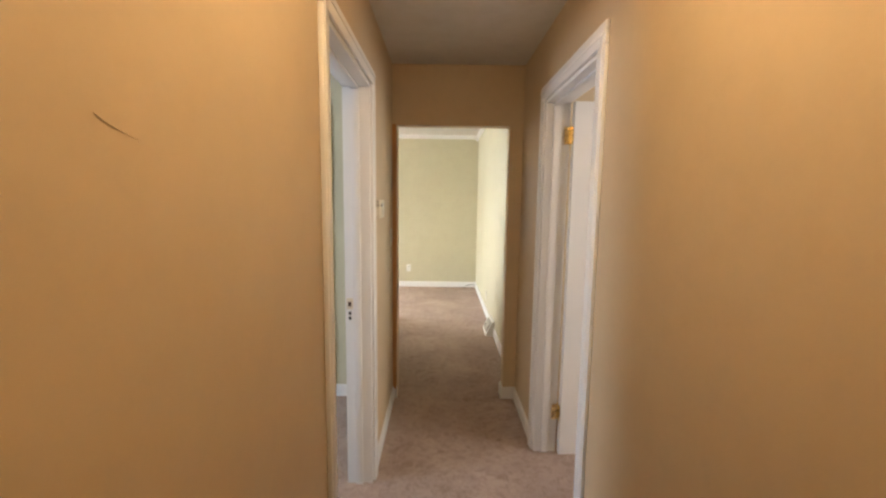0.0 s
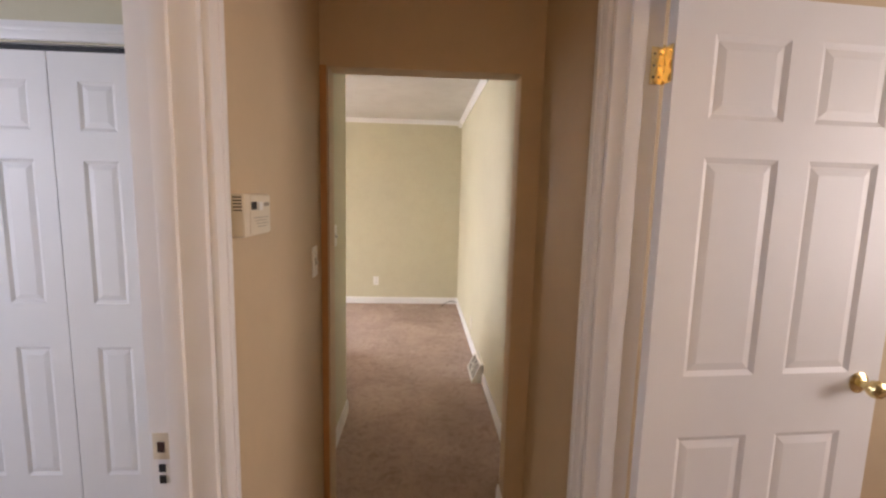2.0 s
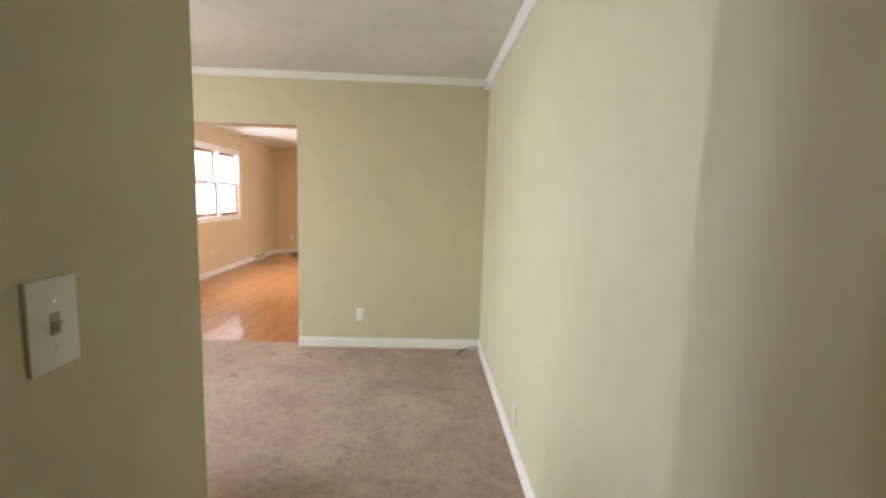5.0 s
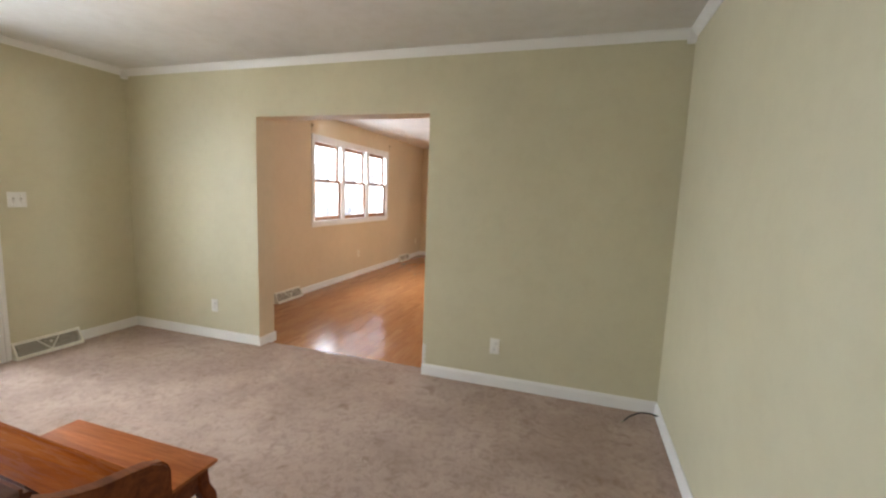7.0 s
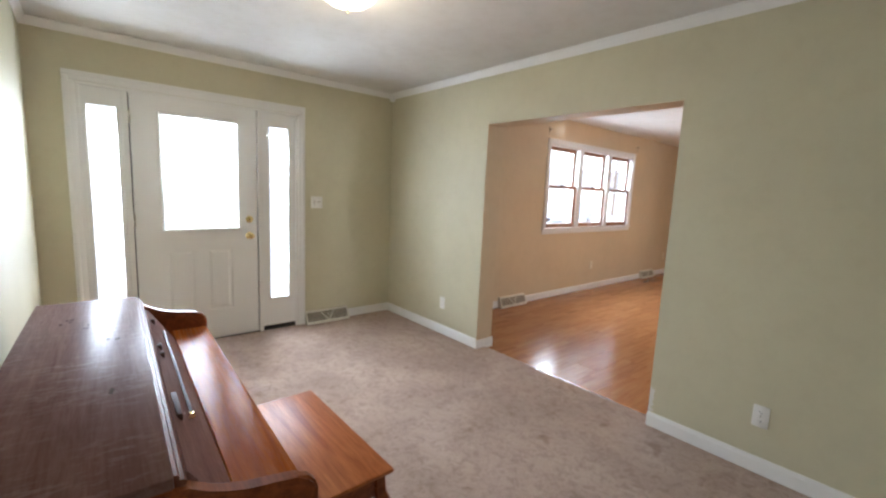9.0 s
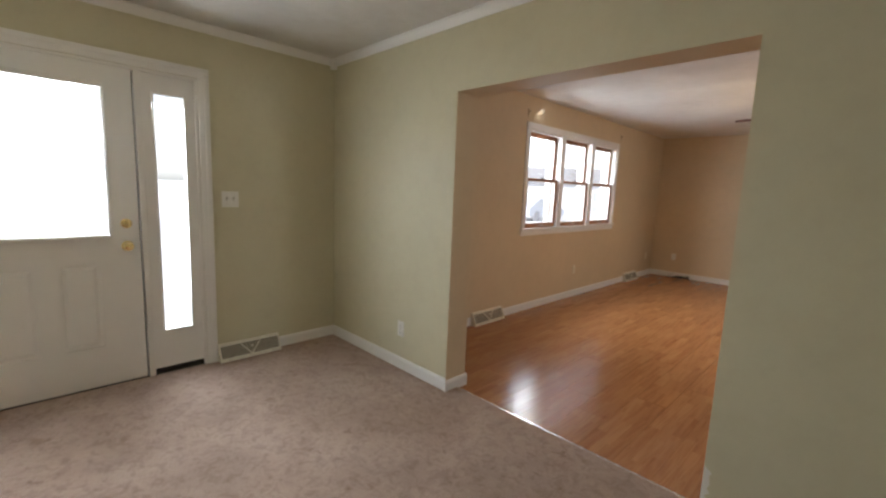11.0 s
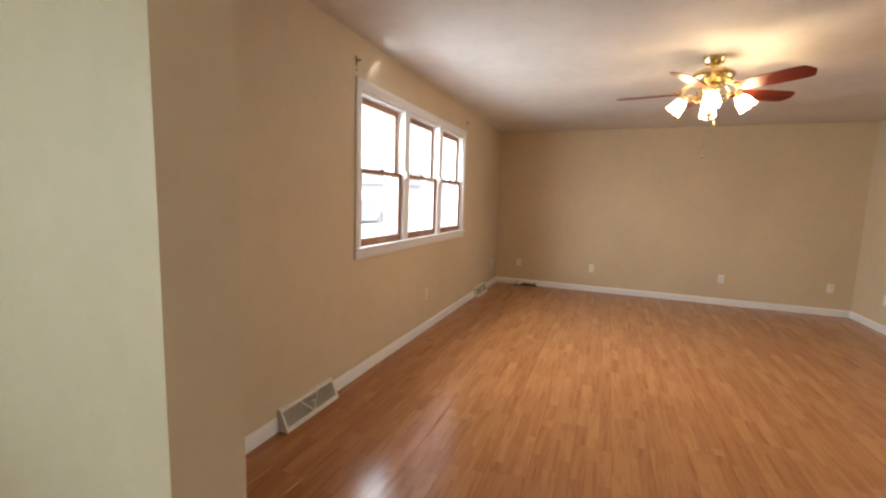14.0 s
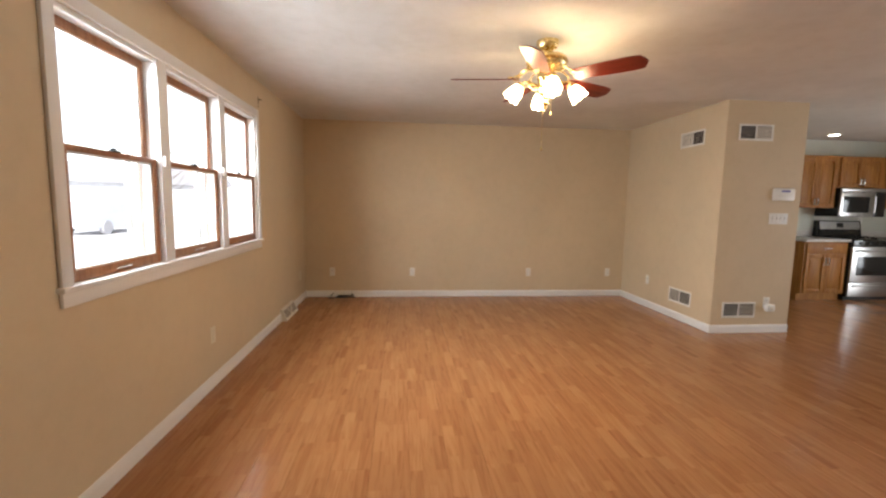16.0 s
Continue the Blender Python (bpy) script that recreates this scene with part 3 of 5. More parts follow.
    ob = single("trim_crown", bm, M_TRIM, "white painted crown moulding strip", "crown moulding", "structure", soft=True)
    ob.matrix_world = pose((x0 + x1) / 2, (y0 + y1) / 2, z, 0, 0, face)


crown(LX0, LY1, LX1, LY1, NY, CEIL_L)
crown(LX0, LY0, LX0, LY1, PX, CEIL_L)
crown(LX1, HY + 0.1, LX1, LY1, NX, CEIL_L)
crown(LX0, LY0, SX, LY0, PY, CEIL_L)
for cx, cy, sx, sy in ((LX0, LY1, 1, -1), (LX1, LY1, -1, -1)):
    bm = bmesh.new()
    box(bm, min(cx, cx + sx * 0.046), min(cy, cy + sy * 0.046), CEIL_L - 0.085, max(cx, cx + sx * 0.046), max(cy, cy + sy * 0.046), CEIL_L - 0.003, bevel=0.006)
    single("trim_corner_block", bm, M_TRIM, "small white corner block of the crown moulding", "corner block", "structure")


def casing(name, axis, p, out, a0, a1, top, w=0.065, t=0.016, legs=True, label="white painted door casing"):
    """Moulded casing on one face of a doorway. p: the wall face; out: +1 or -1, towards the room."""
    bm = bmesh.new()

    def slab(c0, c1, b0, b1, depth):
        q0, q1 = sorted((p, p + out * depth))
        if axis == "y":
            box(bm, q0, c0, b0, q1, c1, b1, bevel=0.004)
        else:
            box(bm, c0, q0, b0, c1, q1, b1, bevel=0.004)
    for c0, c1, inner in ((a0 - w, a0, 1), (a1, a1 + w, -1)):
        slab(c0, c1, 0.0, top, t)
        slab(c0 + (0.012 if inner > 0 else 0.034), c1 - (0.034 if inner > 0 else 0.012), 0.0, top + 0.03, t + 0.004)
    slab(a0 - w, a1 + w, top + 0.001, top + w, t)
    slab(a0 - w, a1 + w, top + 0.034, top + 0.052, t + 0.004)
    return single(name, bm, M_TRIM, label, "door casing", "structure", soft=True)


def jambs(name, axis, p0, p1, a0, a1, top, stop, label="white painted door jamb with stop"):
    """Jamb boards lining a doorway, with a stop strip. stop: its two faces across the wall."""
    bm = bmesh.new()

    def slab(c0, c1, q0, q1, b0, b1):
        if axis == "y":
            box(bm, q0, c0, b0, q1, c1, b1, bevel=0.002)
        else:
            box(bm, c0, q0, b0, c1, q1, b1, bevel=0.002)
    t = 0.018
    slab(a0, a0 + t, p0 - 0.003, p1 + 0.003, 0, top - t)
    slab(a1 - t, a1, p0 - 0.003, p1 + 0.003, 0, top - t)
    slab(a0, a1, p0 - 0.003, p1 + 0.003, top - t + 0.0005, top)
    slab(a0 + t, a0 + t + 0.011, stop[0], stop[1], 0, top - t - 0.011)
    slab(a1 - t - 0.011, a1 - t, stop[0], stop[1], 0, top - t - 0.011)
    slab(a0 + t, a1 - t, stop[0], stop[1], top - t - 0.0105, top - t)
    return single(name, bm, M_TRIM, label, "door jamb", "structure", soft=True)


casing("trim_bedroom_door", "y", HX0, 1, LD[0], LD[1], DH)
jambs("trim_bedroom_jamb", "y", HX0 - 0.12, HX0, LD[0], LD[1], DH, (HX0 - 0.08, HX0 - 0.045))
casing("trim_side_door", "y", HX1, -1, RD[0], RD[1], DH, 0.075)
jambs("trim_side_jamb", "y", HX1, HX1 + 0.12, RD[0], RD[1], DH, (HX1 + 0.035, HX1 + 0.075))
casing("trim_closet", "x", CLY, -1, CL0, CL1, 1.99, 0.07, label="white painted closet casing")
# thin added strip down the hall opening's edge, warm lamplight put into its orange
single("trim_hall_lamp_tint", boxm(HX0 + 0.001, HY - 0.012, 0.0, HX0 + 0.026, HY - 0.001, 1.94, bevel=0.003), M_STRIP, "added strip down the hall corner, warm lamplight in its orange-brown", "trim", "structure")
# metal threshold strip between carpet and laminate
_bm = bmesh.new()
prism(_bm, [(-0.02, 0.0), (0.02, 0.0), (0.013, 0.006), (-0.013, 0.006)], FO[0], FO[1])
_o = single("trim_threshold", _bm, M_CHROME, "thin metal threshold strip between carpet and laminate", "threshold", "structure")
_o.location = (0, LY1 + 0.11, 0.0)


# ---- doors ----
def panelled(bm, w, h, t, panels, raise_by=0.005):
    """A panelled leaf, x 0..w, z 0..h, faces at y = -t/2 and t/2; panels: (x0, x1, z0, z1)."""
    d = 0.007
    box(bm, 0.001, -t / 2 + d, 0.001, w - 0.001, t / 2 - d, h - 0.001)
    for c0, c1, b0, b1 in cells(0, w, 0, h, panels):
        box(bm, c0, -t / 2, b0, c1, t / 2, b1)
    for x0, x1, z0, z1 in panels:
        for s in (-1, 1):
            y0, y1 = s * (t / 2 - d), s * (t / 2 - d + raise_by)
            g = 0.014
            frustum(bm, x0 + g, z0 + g, x1 - g, z1 - g, y0, y1, 0.022)
            # sticking: sloped margin from the stile down to the panel
            o = [(x0, z0), (x1, z0), (x1, z1), (x0, z1)]
            i = [(x0 + g, z0 + g), (x1 - g, z0 + g), (x1 - g, z1 - g), (x0 + g, z1 - g)]
            ov = [bm.verts.new((x, s * t / 2, z)) for x, z in o]
            iv = [bm.verts.new((x, y0, z)) for x, z in i]
            for k in range(4):
                bm.faces.new((ov[k], ov[(k + 1) % 4], iv[(k + 1) % 4], iv[k]))


def knob(parent, x, z, y, s, mat, label, r=0.026):
    bm = bmesh.new()
    m = Matrix.Rotation(radians(-90 * s), 4, "X")
    lathe(bm, [(r * 1.15, 0), (r * 1.2, 0.004), (r * 0.9, 0.009), (r * 0.42, 0.014), (r * 0.38, 0.028), (r * 0.85, 0.036), (r, 0.048), (r * 0.85, 0.06), (r * 0.4, 0.066)], 20, (x, y, z), m)
    return part("door_knob", bm, mat, parent, label)


def hinge(parent, x, y, z, mat=None):
    bm = bmesh.new()
    box(bm, x - 0.001, y - 0.036, z - 0.045, x + 0.0015, y - 0.003, z + 0.045)
    box(bm, x - 0.036, y - 0.007, z - 0.045, x - 0.003, y - 0.0045, z + 0.045)
    for k in range(5):
        lathe(bm, [(0.0055, 0.0), (0.0055, 0.0165)], 10, (x, y, z - 0.044 + k * 0.018))
    lathe(bm, [(0.004, 0), (0.006, 0.003), (0.002, 0.008)], 10, (x, y, z + 0.046))
    ob = part("hinge", bm, mat or M_BRASS, parent, "brass butt hinge")
    sb = bmesh.new()
    for dz in (-0.028, 0.0, 0.028):
        for dx in (-0.011, -0.026):
            lathe(sb, [(0.003, -0.0002), (0.003, 0.0012)], 8, (x + dx - 0.002, y - 0.007, z + dz), Matrix.Rotation(radians(90), 4, "X"))
    part("hinge_screws", sb, M_DARK, ob)
    return ob


SIX = lambda w: [(a, b, z0, z1) for a, b in ((0.105, w / 2 - 0.045), (w / 2 + 0.045, w - 0.105)) for z0, z1 in ((0.22, 0.785), (0.962, 1.55), (1.645, 1.85))]

# side room door, open into the room
DW = 0.725
side_door = thing("door_1", pose(HX1 + 0.128, RD[1] - 0.016, 0.012, 0, 0, 4), "white six-panel interior door standing open", "door", "", "structure")
_bm = bmesh.new()
panelled(_bm, DW, 1.945, 0.035, [(a + 0.0, b, z0, z1) for a, b, z0, z1 in SIX(DW)])
_leaf = part("door_leaf", _bm, M_DOOR, side_door, soft=False)
_leaf.location = (0.006, -0.0175, 0)
for _s, _y in ((-1, -0.035), (1, 0.0)):
    knob(side_door, DW - 0.062, 0.93, _y, _s, M_BRASS, "brass door knob")
for _z in (0.245, 1.775):
    hinge(side_door, 0.0, 0.002, _z)
part("latch_plate", boxm(DW + 0.0055, -0.03, 0.90, DW + 0.0075, -0.006, 0.96), M_BRASS, side_door)

# strike plate on the bedroom jamb
strike = thing("strike_plate", pose(HX0 - 0.10, LD[1] - 0.018, 0.912), "small painted strike plate let into the jamb", "strike plate")
part("plate", boxm(-0.016, -0.002, 0.005, 0.016, 0.0, 0.06, bevel=0.0008), M_IVORY, strike, "painted-over strike plate")
part("latch_hole", boxm(-0.007, -0.003, 0.020, 0.007, -0.0005, 0.042), M_HINGE, strike, "dark latch recess")
part("lower_hole", boxm(-0.006, -0.003, -0.022, 0.006, -0.0005, -0.006), M_DARK, strike, "dark bare latch hole")
part("lowest_hole", boxm(-0.006, -0.003, -0.046, 0.006, -0.0005, -0.030), M_DARK, strike, "dark bare latch hole")

# bifold closet doors
CW = (CL1 - CL0) / 2 - 0.004
for _k, (_x0, _kx) in enumerate(((CL0 + 0.002, 0.125), (CL0 + 0.006 + CW, 0.40))):
    cd = thing("closet_door", pose(_x0, CLY + 0.035, 0.018, 0, 0, 0), "white moulded panelled bifold closet door, closed", "closet door", "bifold closet doors")
    bm = bmesh.new()
    ps = [(a, b, z0, z1) for a, b in ((0.105, 0.245), (0.335, 0.475)) for z0, z1 in ((0.195, 0.77), (0.955, 1.535), (1.648, 1.838))]
    panelled(bm, CW, 1.945, 0.034, ps)
    part("door_leaf", bm, M_DOOR, cd, soft=False)
    kb = bmesh.new()
    lathe(kb, [(0.010, 0), (0.008, 0.008), (0.009, 0.014), (0.017, 0.022), (0.018, 0.028), (0.012, 0.034), (0.003, 0.036)], 18, (_kx, -0.017, 0.86), Matrix.Rotation(radians(90), 4, "X"))
    part("door_knob", kb, M_PLATE, cd, "small white knob")
single("closet_track", boxm(CL0, CLY + 0.02, 1.966, CL1, CLY + 0.05, 1.983), M_DARK, "dark metal bifold door track", "door track", "structure")

# front entrance: casing, posts, door, two sidelights; built facing +x
TH = 0.045
casing("trim_entrance", "y", LX0, 1, EX0, EX1, EZ, 0.07, 0.016, label="white painted front entrance casing")
_bm = bmesh.new()
for _a, _b in ((EX0, EX0 + 0.02), (FD[0] - 0.045, FD[0] - 0.009), (FD[1] + 0.009, FD[1] + 0.045), (EX1 - 0.02, EX1)):
    box(_bm, LX0 - 0.14, _a, 0.0, LX0 + 0.004, _b, EZ - 0.02, bevel=0.003)
box(_bm, LX0 - 0.14, EX0, EZ - 0.0195, LX0 + 0.004, EX1, EZ, bevel=0.003)
single("trim_entrance_frame", _bm, M_TRIM, "white painted entrance frame with posts", "door frame", "structure")
single("trim_doorsill", boxm(LX0 - 0.2, EX0, -0.05, LX0 - 0.001, EX1, 0.018, bevel=0.004), plain("dark_bronze_sill", (0.05, 0.045, 0.04), 0.5, 0.4), "dark metal door sill", "door sill", "structure")

# dark weatherstrip closing the gap round the leaf, added to stop light and darken it
_bm = bmesh.new()
for _a, _b in ((FD[0] - 0.010, FD[0] + 0.010), (FD[1] - 0.012, FD[1] + 0.010)):
    box(_bm, LX0 - 0.075, _a, 0.018, LX0 - 0.056, _b, EZ - 0.02)
box(_bm, LX0 - 0.075, FD[0], EZ - 0.030, LX0 - 0.056, FD[1], EZ - 0.02)
single("trim_weatherstrip", _bm, M_RUBBER, "dark rubber weatherstrip round the front door, added to darken its gap", "weatherstrip", "structure")

# leaf: local x runs with -y of the room, from the latch side
front = thing("door_2", pose(LX0 - 0.03, FD[1] - 0.002, 0.022, 0, 0, PX), "white front door with a half-light and two raised panels", "door", "", "structure")
FW = FD[1] - FD[0] - 0.004
GX0, GX1, GZ0, GZ1 = 0.165, 0.703, 0.985, 1.873
_bm = bmesh.new()
_d = 0.012
_pan = [(0.215, 0.41, 0.26, 0.80), (0.51, 0.705, 0.26, 0.80)]
for c0, c1, b0, b1 in cells(0, FW, 0, 2.02, [(GX0, GX1, GZ0, GZ1)] + _pan):
    box(_bm, c0, -TH / 2, b0, c1, TH / 2, b1)
for x0, x1, z0, z1 in _pan:
    box(_bm, x0, -TH / 2 + _d, z0, x1, TH / 2 - _d, z1)
    for s in (-1, 1):
        frustum(_bm, x0 + 0.016, z0 + 0.016, x1 - 0.016, z1 - 0.016, s * (TH / 2 - _d), s * (TH / 2 - 0.002), 0.02)
part("door_leaf", _bm, M_EXTDOOR, front, soft=False)


def ring_frame(bm, x0, x1, z0, z1, w, y0, y1, bevel=0.003):
    for c0, c1, b0, b1 in ((x0 - w, x0, z0 - w, z1 + w), (x1, x1 + w, z0 - w, z1 + w), (x0, x1, z0 - w, z0), (x0, x1, z1, z1 + w)):
        box(bm, c0, y0, b0, c1, y1, b1, bevel=bevel)


_bm = bmesh.new()
ring_frame(_bm, GX0, GX1, GZ0, GZ1, 0.022, TH / 2 + 0.0005, TH / 2 + 0.015)
part("glass_frame", _bm, M_EXTDOOR, front, "white moulded glazing frame")
_p = part("pane", boxm(GX0, -0.006, GZ0, GX1, -0.002, GZ1), M_GLASS, front, "clear glass pane", False)
_p.visible_shadow = False
_bm = bmesh.new()
for _i in (1, 2):
    _x = GX0 + (GX1 - GX0) * _i / 3
    box(_bm, _x - 0.006, -0.02, GZ0, _x + 0.006, -0.008, GZ1)
    _z = GZ0 + (GZ1 - GZ0) * _i / 3
    box(_bm, GX0, -0.019, _z - 0.006, GX1, -0.009, _z + 0.006)
part("muntin_grid", _bm, M_EXTDOOR, front, "thin white muntin bars")
for _z, _r, _n in ((1.05, 0.024, "deadbolt"), (0.905, 0.027, "door_knob")):
    _bm = bmesh.new()
    _m = Matrix.Rotation(radians(-90), 4, "X")
    if _n == "deadbolt":
        lathe(_bm, [(0.030, 0), (0.031, 0.006), (0.026, 0.010), (0.02, 0.012)], 24, (0.068, TH / 2, _z), _m)
        box(_bm, 0.063, TH / 2 + 0.01, _z - 0.016, 0.073, TH / 2 + 0.028, _z + 0.016, bevel=0.003)
    else:
        lathe(_bm, [(0.033, 0), (0.034, 0.005), (0.022, 0.012), (0.012, 0.02), (0.012, 0.032), (0.024, 0.042), (0.028, 0.052), (0.026, 0.062), (0.016, 0.068)], 24, (0.068, TH / 2, _z), _m)
    part(_n, _bm, M_BRASS, front, "polished brass " + _n.replace("_", " "))
for _z in (0.25, 1.0, 1.78):
    _bm = bmesh.new()
    lathe(_bm, [(0.007, 0), (0.007, 0.1)], 10, (FW + 0.004, TH / 2 + 0.004, _z))
    part("hinge", _bm, M_CHROME, front)
part("door_sweep", boxm(0.0, -0.02, -0.02, FW, 0.02, -0.001), M_RUBBER, front, "dark rubber door sweep")

# mini blind hung over the door glass
blind = thing("door_blind", pose(LX0 - 0.03 + TH / 2 + 0.016, FD[1] - 0.002, 0.022, 0, 0, PX), "white mini blind with tilted slats on the door glass", "blind")
part("head_rail", boxm(GX0 - 0.012, -0.002, GZ1 - 0.004, GX1 + 0.012, 0.024, GZ1 + 0.022, bevel=0.003), M_VINYL, blind)
part("bottom_rail", boxm(GX0 - 0.012, 0.0, GZ0 - 0.026, GX1 + 0.012, 0.024, GZ0 - 0.004, bevel=0.003), M_VINYL, blind)
_sl = bmesh.new()
prism(_sl, [(0.000, 0.0), (0.009, 0.0022), (0.018, 0.001), (0.018, 0.0016), (0.009, 0.0029), (0.000, 0.0007)], GX0 - 0.006, GX1 + 0.006)
_sm = mesh_of("slat", _sl, M_VINYL)
for _k in range(56):
    _o = new("slat", _sm)
    _o.parent = blind
    _o.matrix_basis = pose(0, 0.002, GZ0 + 0.006 + _k * (GZ1 - GZ0 - 0.012) / 55, -38)
_bm = bmesh.new()
for _x in (GX0 + 0.08, GX1 - 0.08):
    tube(_bm, [(_x, 0.019, GZ0 - 0.014), (_x, 0.019, GZ1)], 0.0009, 5)
part("ladder_cords", _bm, M_VINYL, blind)
_bm = bmesh.new()
tube(_bm, [(GX1 - 0.03, 0.03, GZ1), (GX1 - 0.032, 0.03, 1.6), (GX1 - 0.03, 0.03, 1.42)], 0.003, 6)
part("tilt_wand", _bm, M_VINYL, blind)

for _n, (_a, _b) in enumerate(((EX0 + 0.02, FD[0] - 0.046), (FD[1] + 0.046, EX1 - 0.02))):
    sd = thing("window_%d" % (_n + 1), pose(LX0 - 0.03, _b, 0.0, 0, 0, PX), "white framed sidelight with a tall narrow pane", "sidelight", "sidelights beside the front door", "structure")
    w = _b - _a
    x0, x1, z0, z1 = (w - 0.168) / 2, (w + 0.168) / 2, 0.325, 1.905
    bm = bmesh.new()
    for c0, c1, b0, b1 in cells(0, w, 0.055, EZ - 0.02, [(x0, x1, z0, z1)]):
        box(bm, c0, -0.02, b0, c1, 0.02, b1)
    part("sidelight_panel", bm, M_EXTDOOR, sd, soft=False)
    bm = bmesh.new()
    ring_frame(bm, x0, x1, z0, z1, 0.013, 0.0205, 0.03)
    part("glass_frame", bm, M_EXTDOOR, sd)
    p = part("pane", boxm(x0, -0.006, z0, x1, -0.002, z1), M_GLASS, sd, "", False)
    p.visible_shadow = False
    # near-black filler puts the shade of the recess into colour
    part("bottom_gap_shade", boxm(0.0, -0.02, 0.019, w, 0.012, 0.054), M_DARK, sd, "dark filler for the shade in the recess under the panel")

# ---- triple window of the family room ----
win = thing("window_3", pose(FX0, WY1, 0.0, 0, 0, PX), "triple double-hung window with brown wooden sashes and white casing", "window", "", "structure")
WL = WY1 - WY0
_bm = bmesh.new()
for c0, c1, b0, b1 in ((-0.062, -0.001, WZ0 - 0.02, WZ1 + 0.07), (WL + 0.001, WL + 0.062, WZ0 - 0.02, WZ1 + 0.07), (-0.001, WL + 0.001, WZ1 + 0.001, WZ1 + 0.07)):
    box(_bm, c0, 0.001, b0, c1, 0.018, b1, bevel=0.004)
part("window_casing", _bm, M_TRIM, win, "white painted casing")
_bm = bmesh.new()
box(_bm, -0.075, -0.06, WZ0 - 0.024, WL + 0.075, 0.034, WZ0 - 0.001, bevel=0.005)
part("window_stool", _bm, M_TRIM, win, "white painted sill board")
part("window_apron", boxm(-0.062, 0.001, WZ0 - 0.085, WL + 0.062, 0.016, WZ0 - 0.026, bevel=0.004), M_TRIM, win)
MU = 0.095
UW = (WL - 2 * MU) / 3
_bm = bmesh.new()
for _i in (0, 1):
    _x = UW + _i * (UW + MU)
    box(_bm, _x, -0.16, WZ0, _x + MU, 0.012, WZ1, bevel=0.003)
box(_bm, -0.0005, -0.16, WZ0, 0.02, -0.001, WZ1)
box(_bm, WL - 0.02, -0.16, WZ0, WL + 0.0005, -0.001, WZ1)
box(_bm, 0, -0.16, WZ1 - 0.02, WL, -0.001, WZ1 + 0.0005)
part("window_frame", _bm, M_TRIM, win, "white painted jambs and mullions", False)
ZM = 1.522
for _i in range(3):
    xa = _i * (UW + MU) + (0.02 if _i == 0 else 0.001)
    xb = _i * (UW + MU) + UW - (0.02 if _i == 2 else 0.001)
    for nm, z0, z1, y0, rb, rt in (("lower_sash", WZ0, ZM + 0.016, -0.05, 0.05, 0.026), ("upper_sash", ZM - 0.012, WZ1 - 0.02, -0.095, 0.03, 0.042)):
        bm = bmesh.new()
        st = 0.036
        for c0, c1, b0, b1 in cells(xa, xb, z0, z1, [(xa + st, xb - st, z0 + rb, z1 - rt)]):
            box(bm, c0, y0, b0, c1, y0 + 0.035, b1, bevel=0.002)
        sash = part(nm, bm, M_SASH, win, "brown wooden sash")
        bm = bmesh.new()
        ring_frame(bm, xa + st + 0.008, xb - st - 0.008, z0 + rb + 0.008, z1 - rt - 0.008, 0.008, y0 + 0.008, y0 + 0.026, 0.001)
        part("glazing_bead", bm, M_TRIM, sash, "white glazing bead")
        p = part("pane", boxm(xa + st - 0.004, y0 + 0.014, z0 + rb - 0.004, xb - st + 0.004, y0 + 0.018, z1 - rt + 0.004), M_GLASS, sash, "", False)
        p.visible_shadow = False
        if nm == "lower_sash":
            xm = (xa + xb) / 2
            bm = bmesh.new()
            box(bm, xm - 0.03, y0 + 0.02, z1 - 0.001, xm + 0.03, y0 + 0.04, z1 + 0.008, bevel=0.002)
            lathe(bm, [(0.012, 0), (0.013, 0.006), (0.006, 0.012)], 12, (xm, y0 + 0.025, z1 + 0.008))
            part("sash_lock", bm, M_DARK, sash, "dark metal sash lock")
            bm = bmesh.new()
            tube(bm, [(xm - 0.045, y0 + 0.035, z0 + 0.022), (xm - 0.04, y0 + 0.05, z0 + 0.026), (xm + 0.04, y0 + 0.05, z0 + 0.026), (xm + 0.045, y0 + 0.035, z0 + 0.022)], 0.005, 6)
            part("sash_lift", bm, M_CHROME, sash, "metal finger lift")
    bm = bmesh.new()
    for x0 in (xa, xb - 0.045):
        for y0, w0 in ((-0.158, 0.045), (-0.13, 0.036), (-0.112, 0.03)):
            box(bm, x0 if x0 == xa else x0 + 0.045 - w0, y0, WZ0 + 0.001, x0 + w0 if x0 == xa else x0 + 0.045, y0 + 0.012, WZ1 - 0.021, bevel=0.002)
    part("jamb_liner", bm, M_VINYL, win, "pale vinyl jamb liner")
# tan shade bracket left on the mullions
for _i in (0, 1):
    _x = UW + _i * (UW + MU) + MU - 0.03
    bm = bmesh.new()
    box(bm, _x, 0.0125, 1.50, _x + 0.022, 0.03, 1.56, bevel=0.003)
    part("shade_catch", bm, M_PLATE, win, "small white plastic catch")
for _y, _z in ((8.612, 2.237), (11.015, 2.235)):
    rb = thing("curtain_bracket", pose(FX0, _y, _z, 0, 0, PX), "small dark metal curtain rod bracket on the wall", "curtain bracket", "curtain brackets")
    bm = bmesh.new()
    box(bm, -0.008, 0.0, -0.028, 0.008, 0.003, 0.04, bevel=0.001)
    box(bm, -0.005, 0.003, 0.006, 0.005, 0.035, 0.014, bevel=0.001)
    part("bracket", bm, plain("aged_metal", (0.16, 0.12, 0.08), 0.5, 0.7), rb)
    bm = bmesh.new()
    lathe(bm, [(0.005, 0), (0.005, 0.004)], 8, (0, 0.002, -0.05), Matrix.Rotation(radians(-90), 4, "X"))
    part("screw", bm, M_DARK, rb)

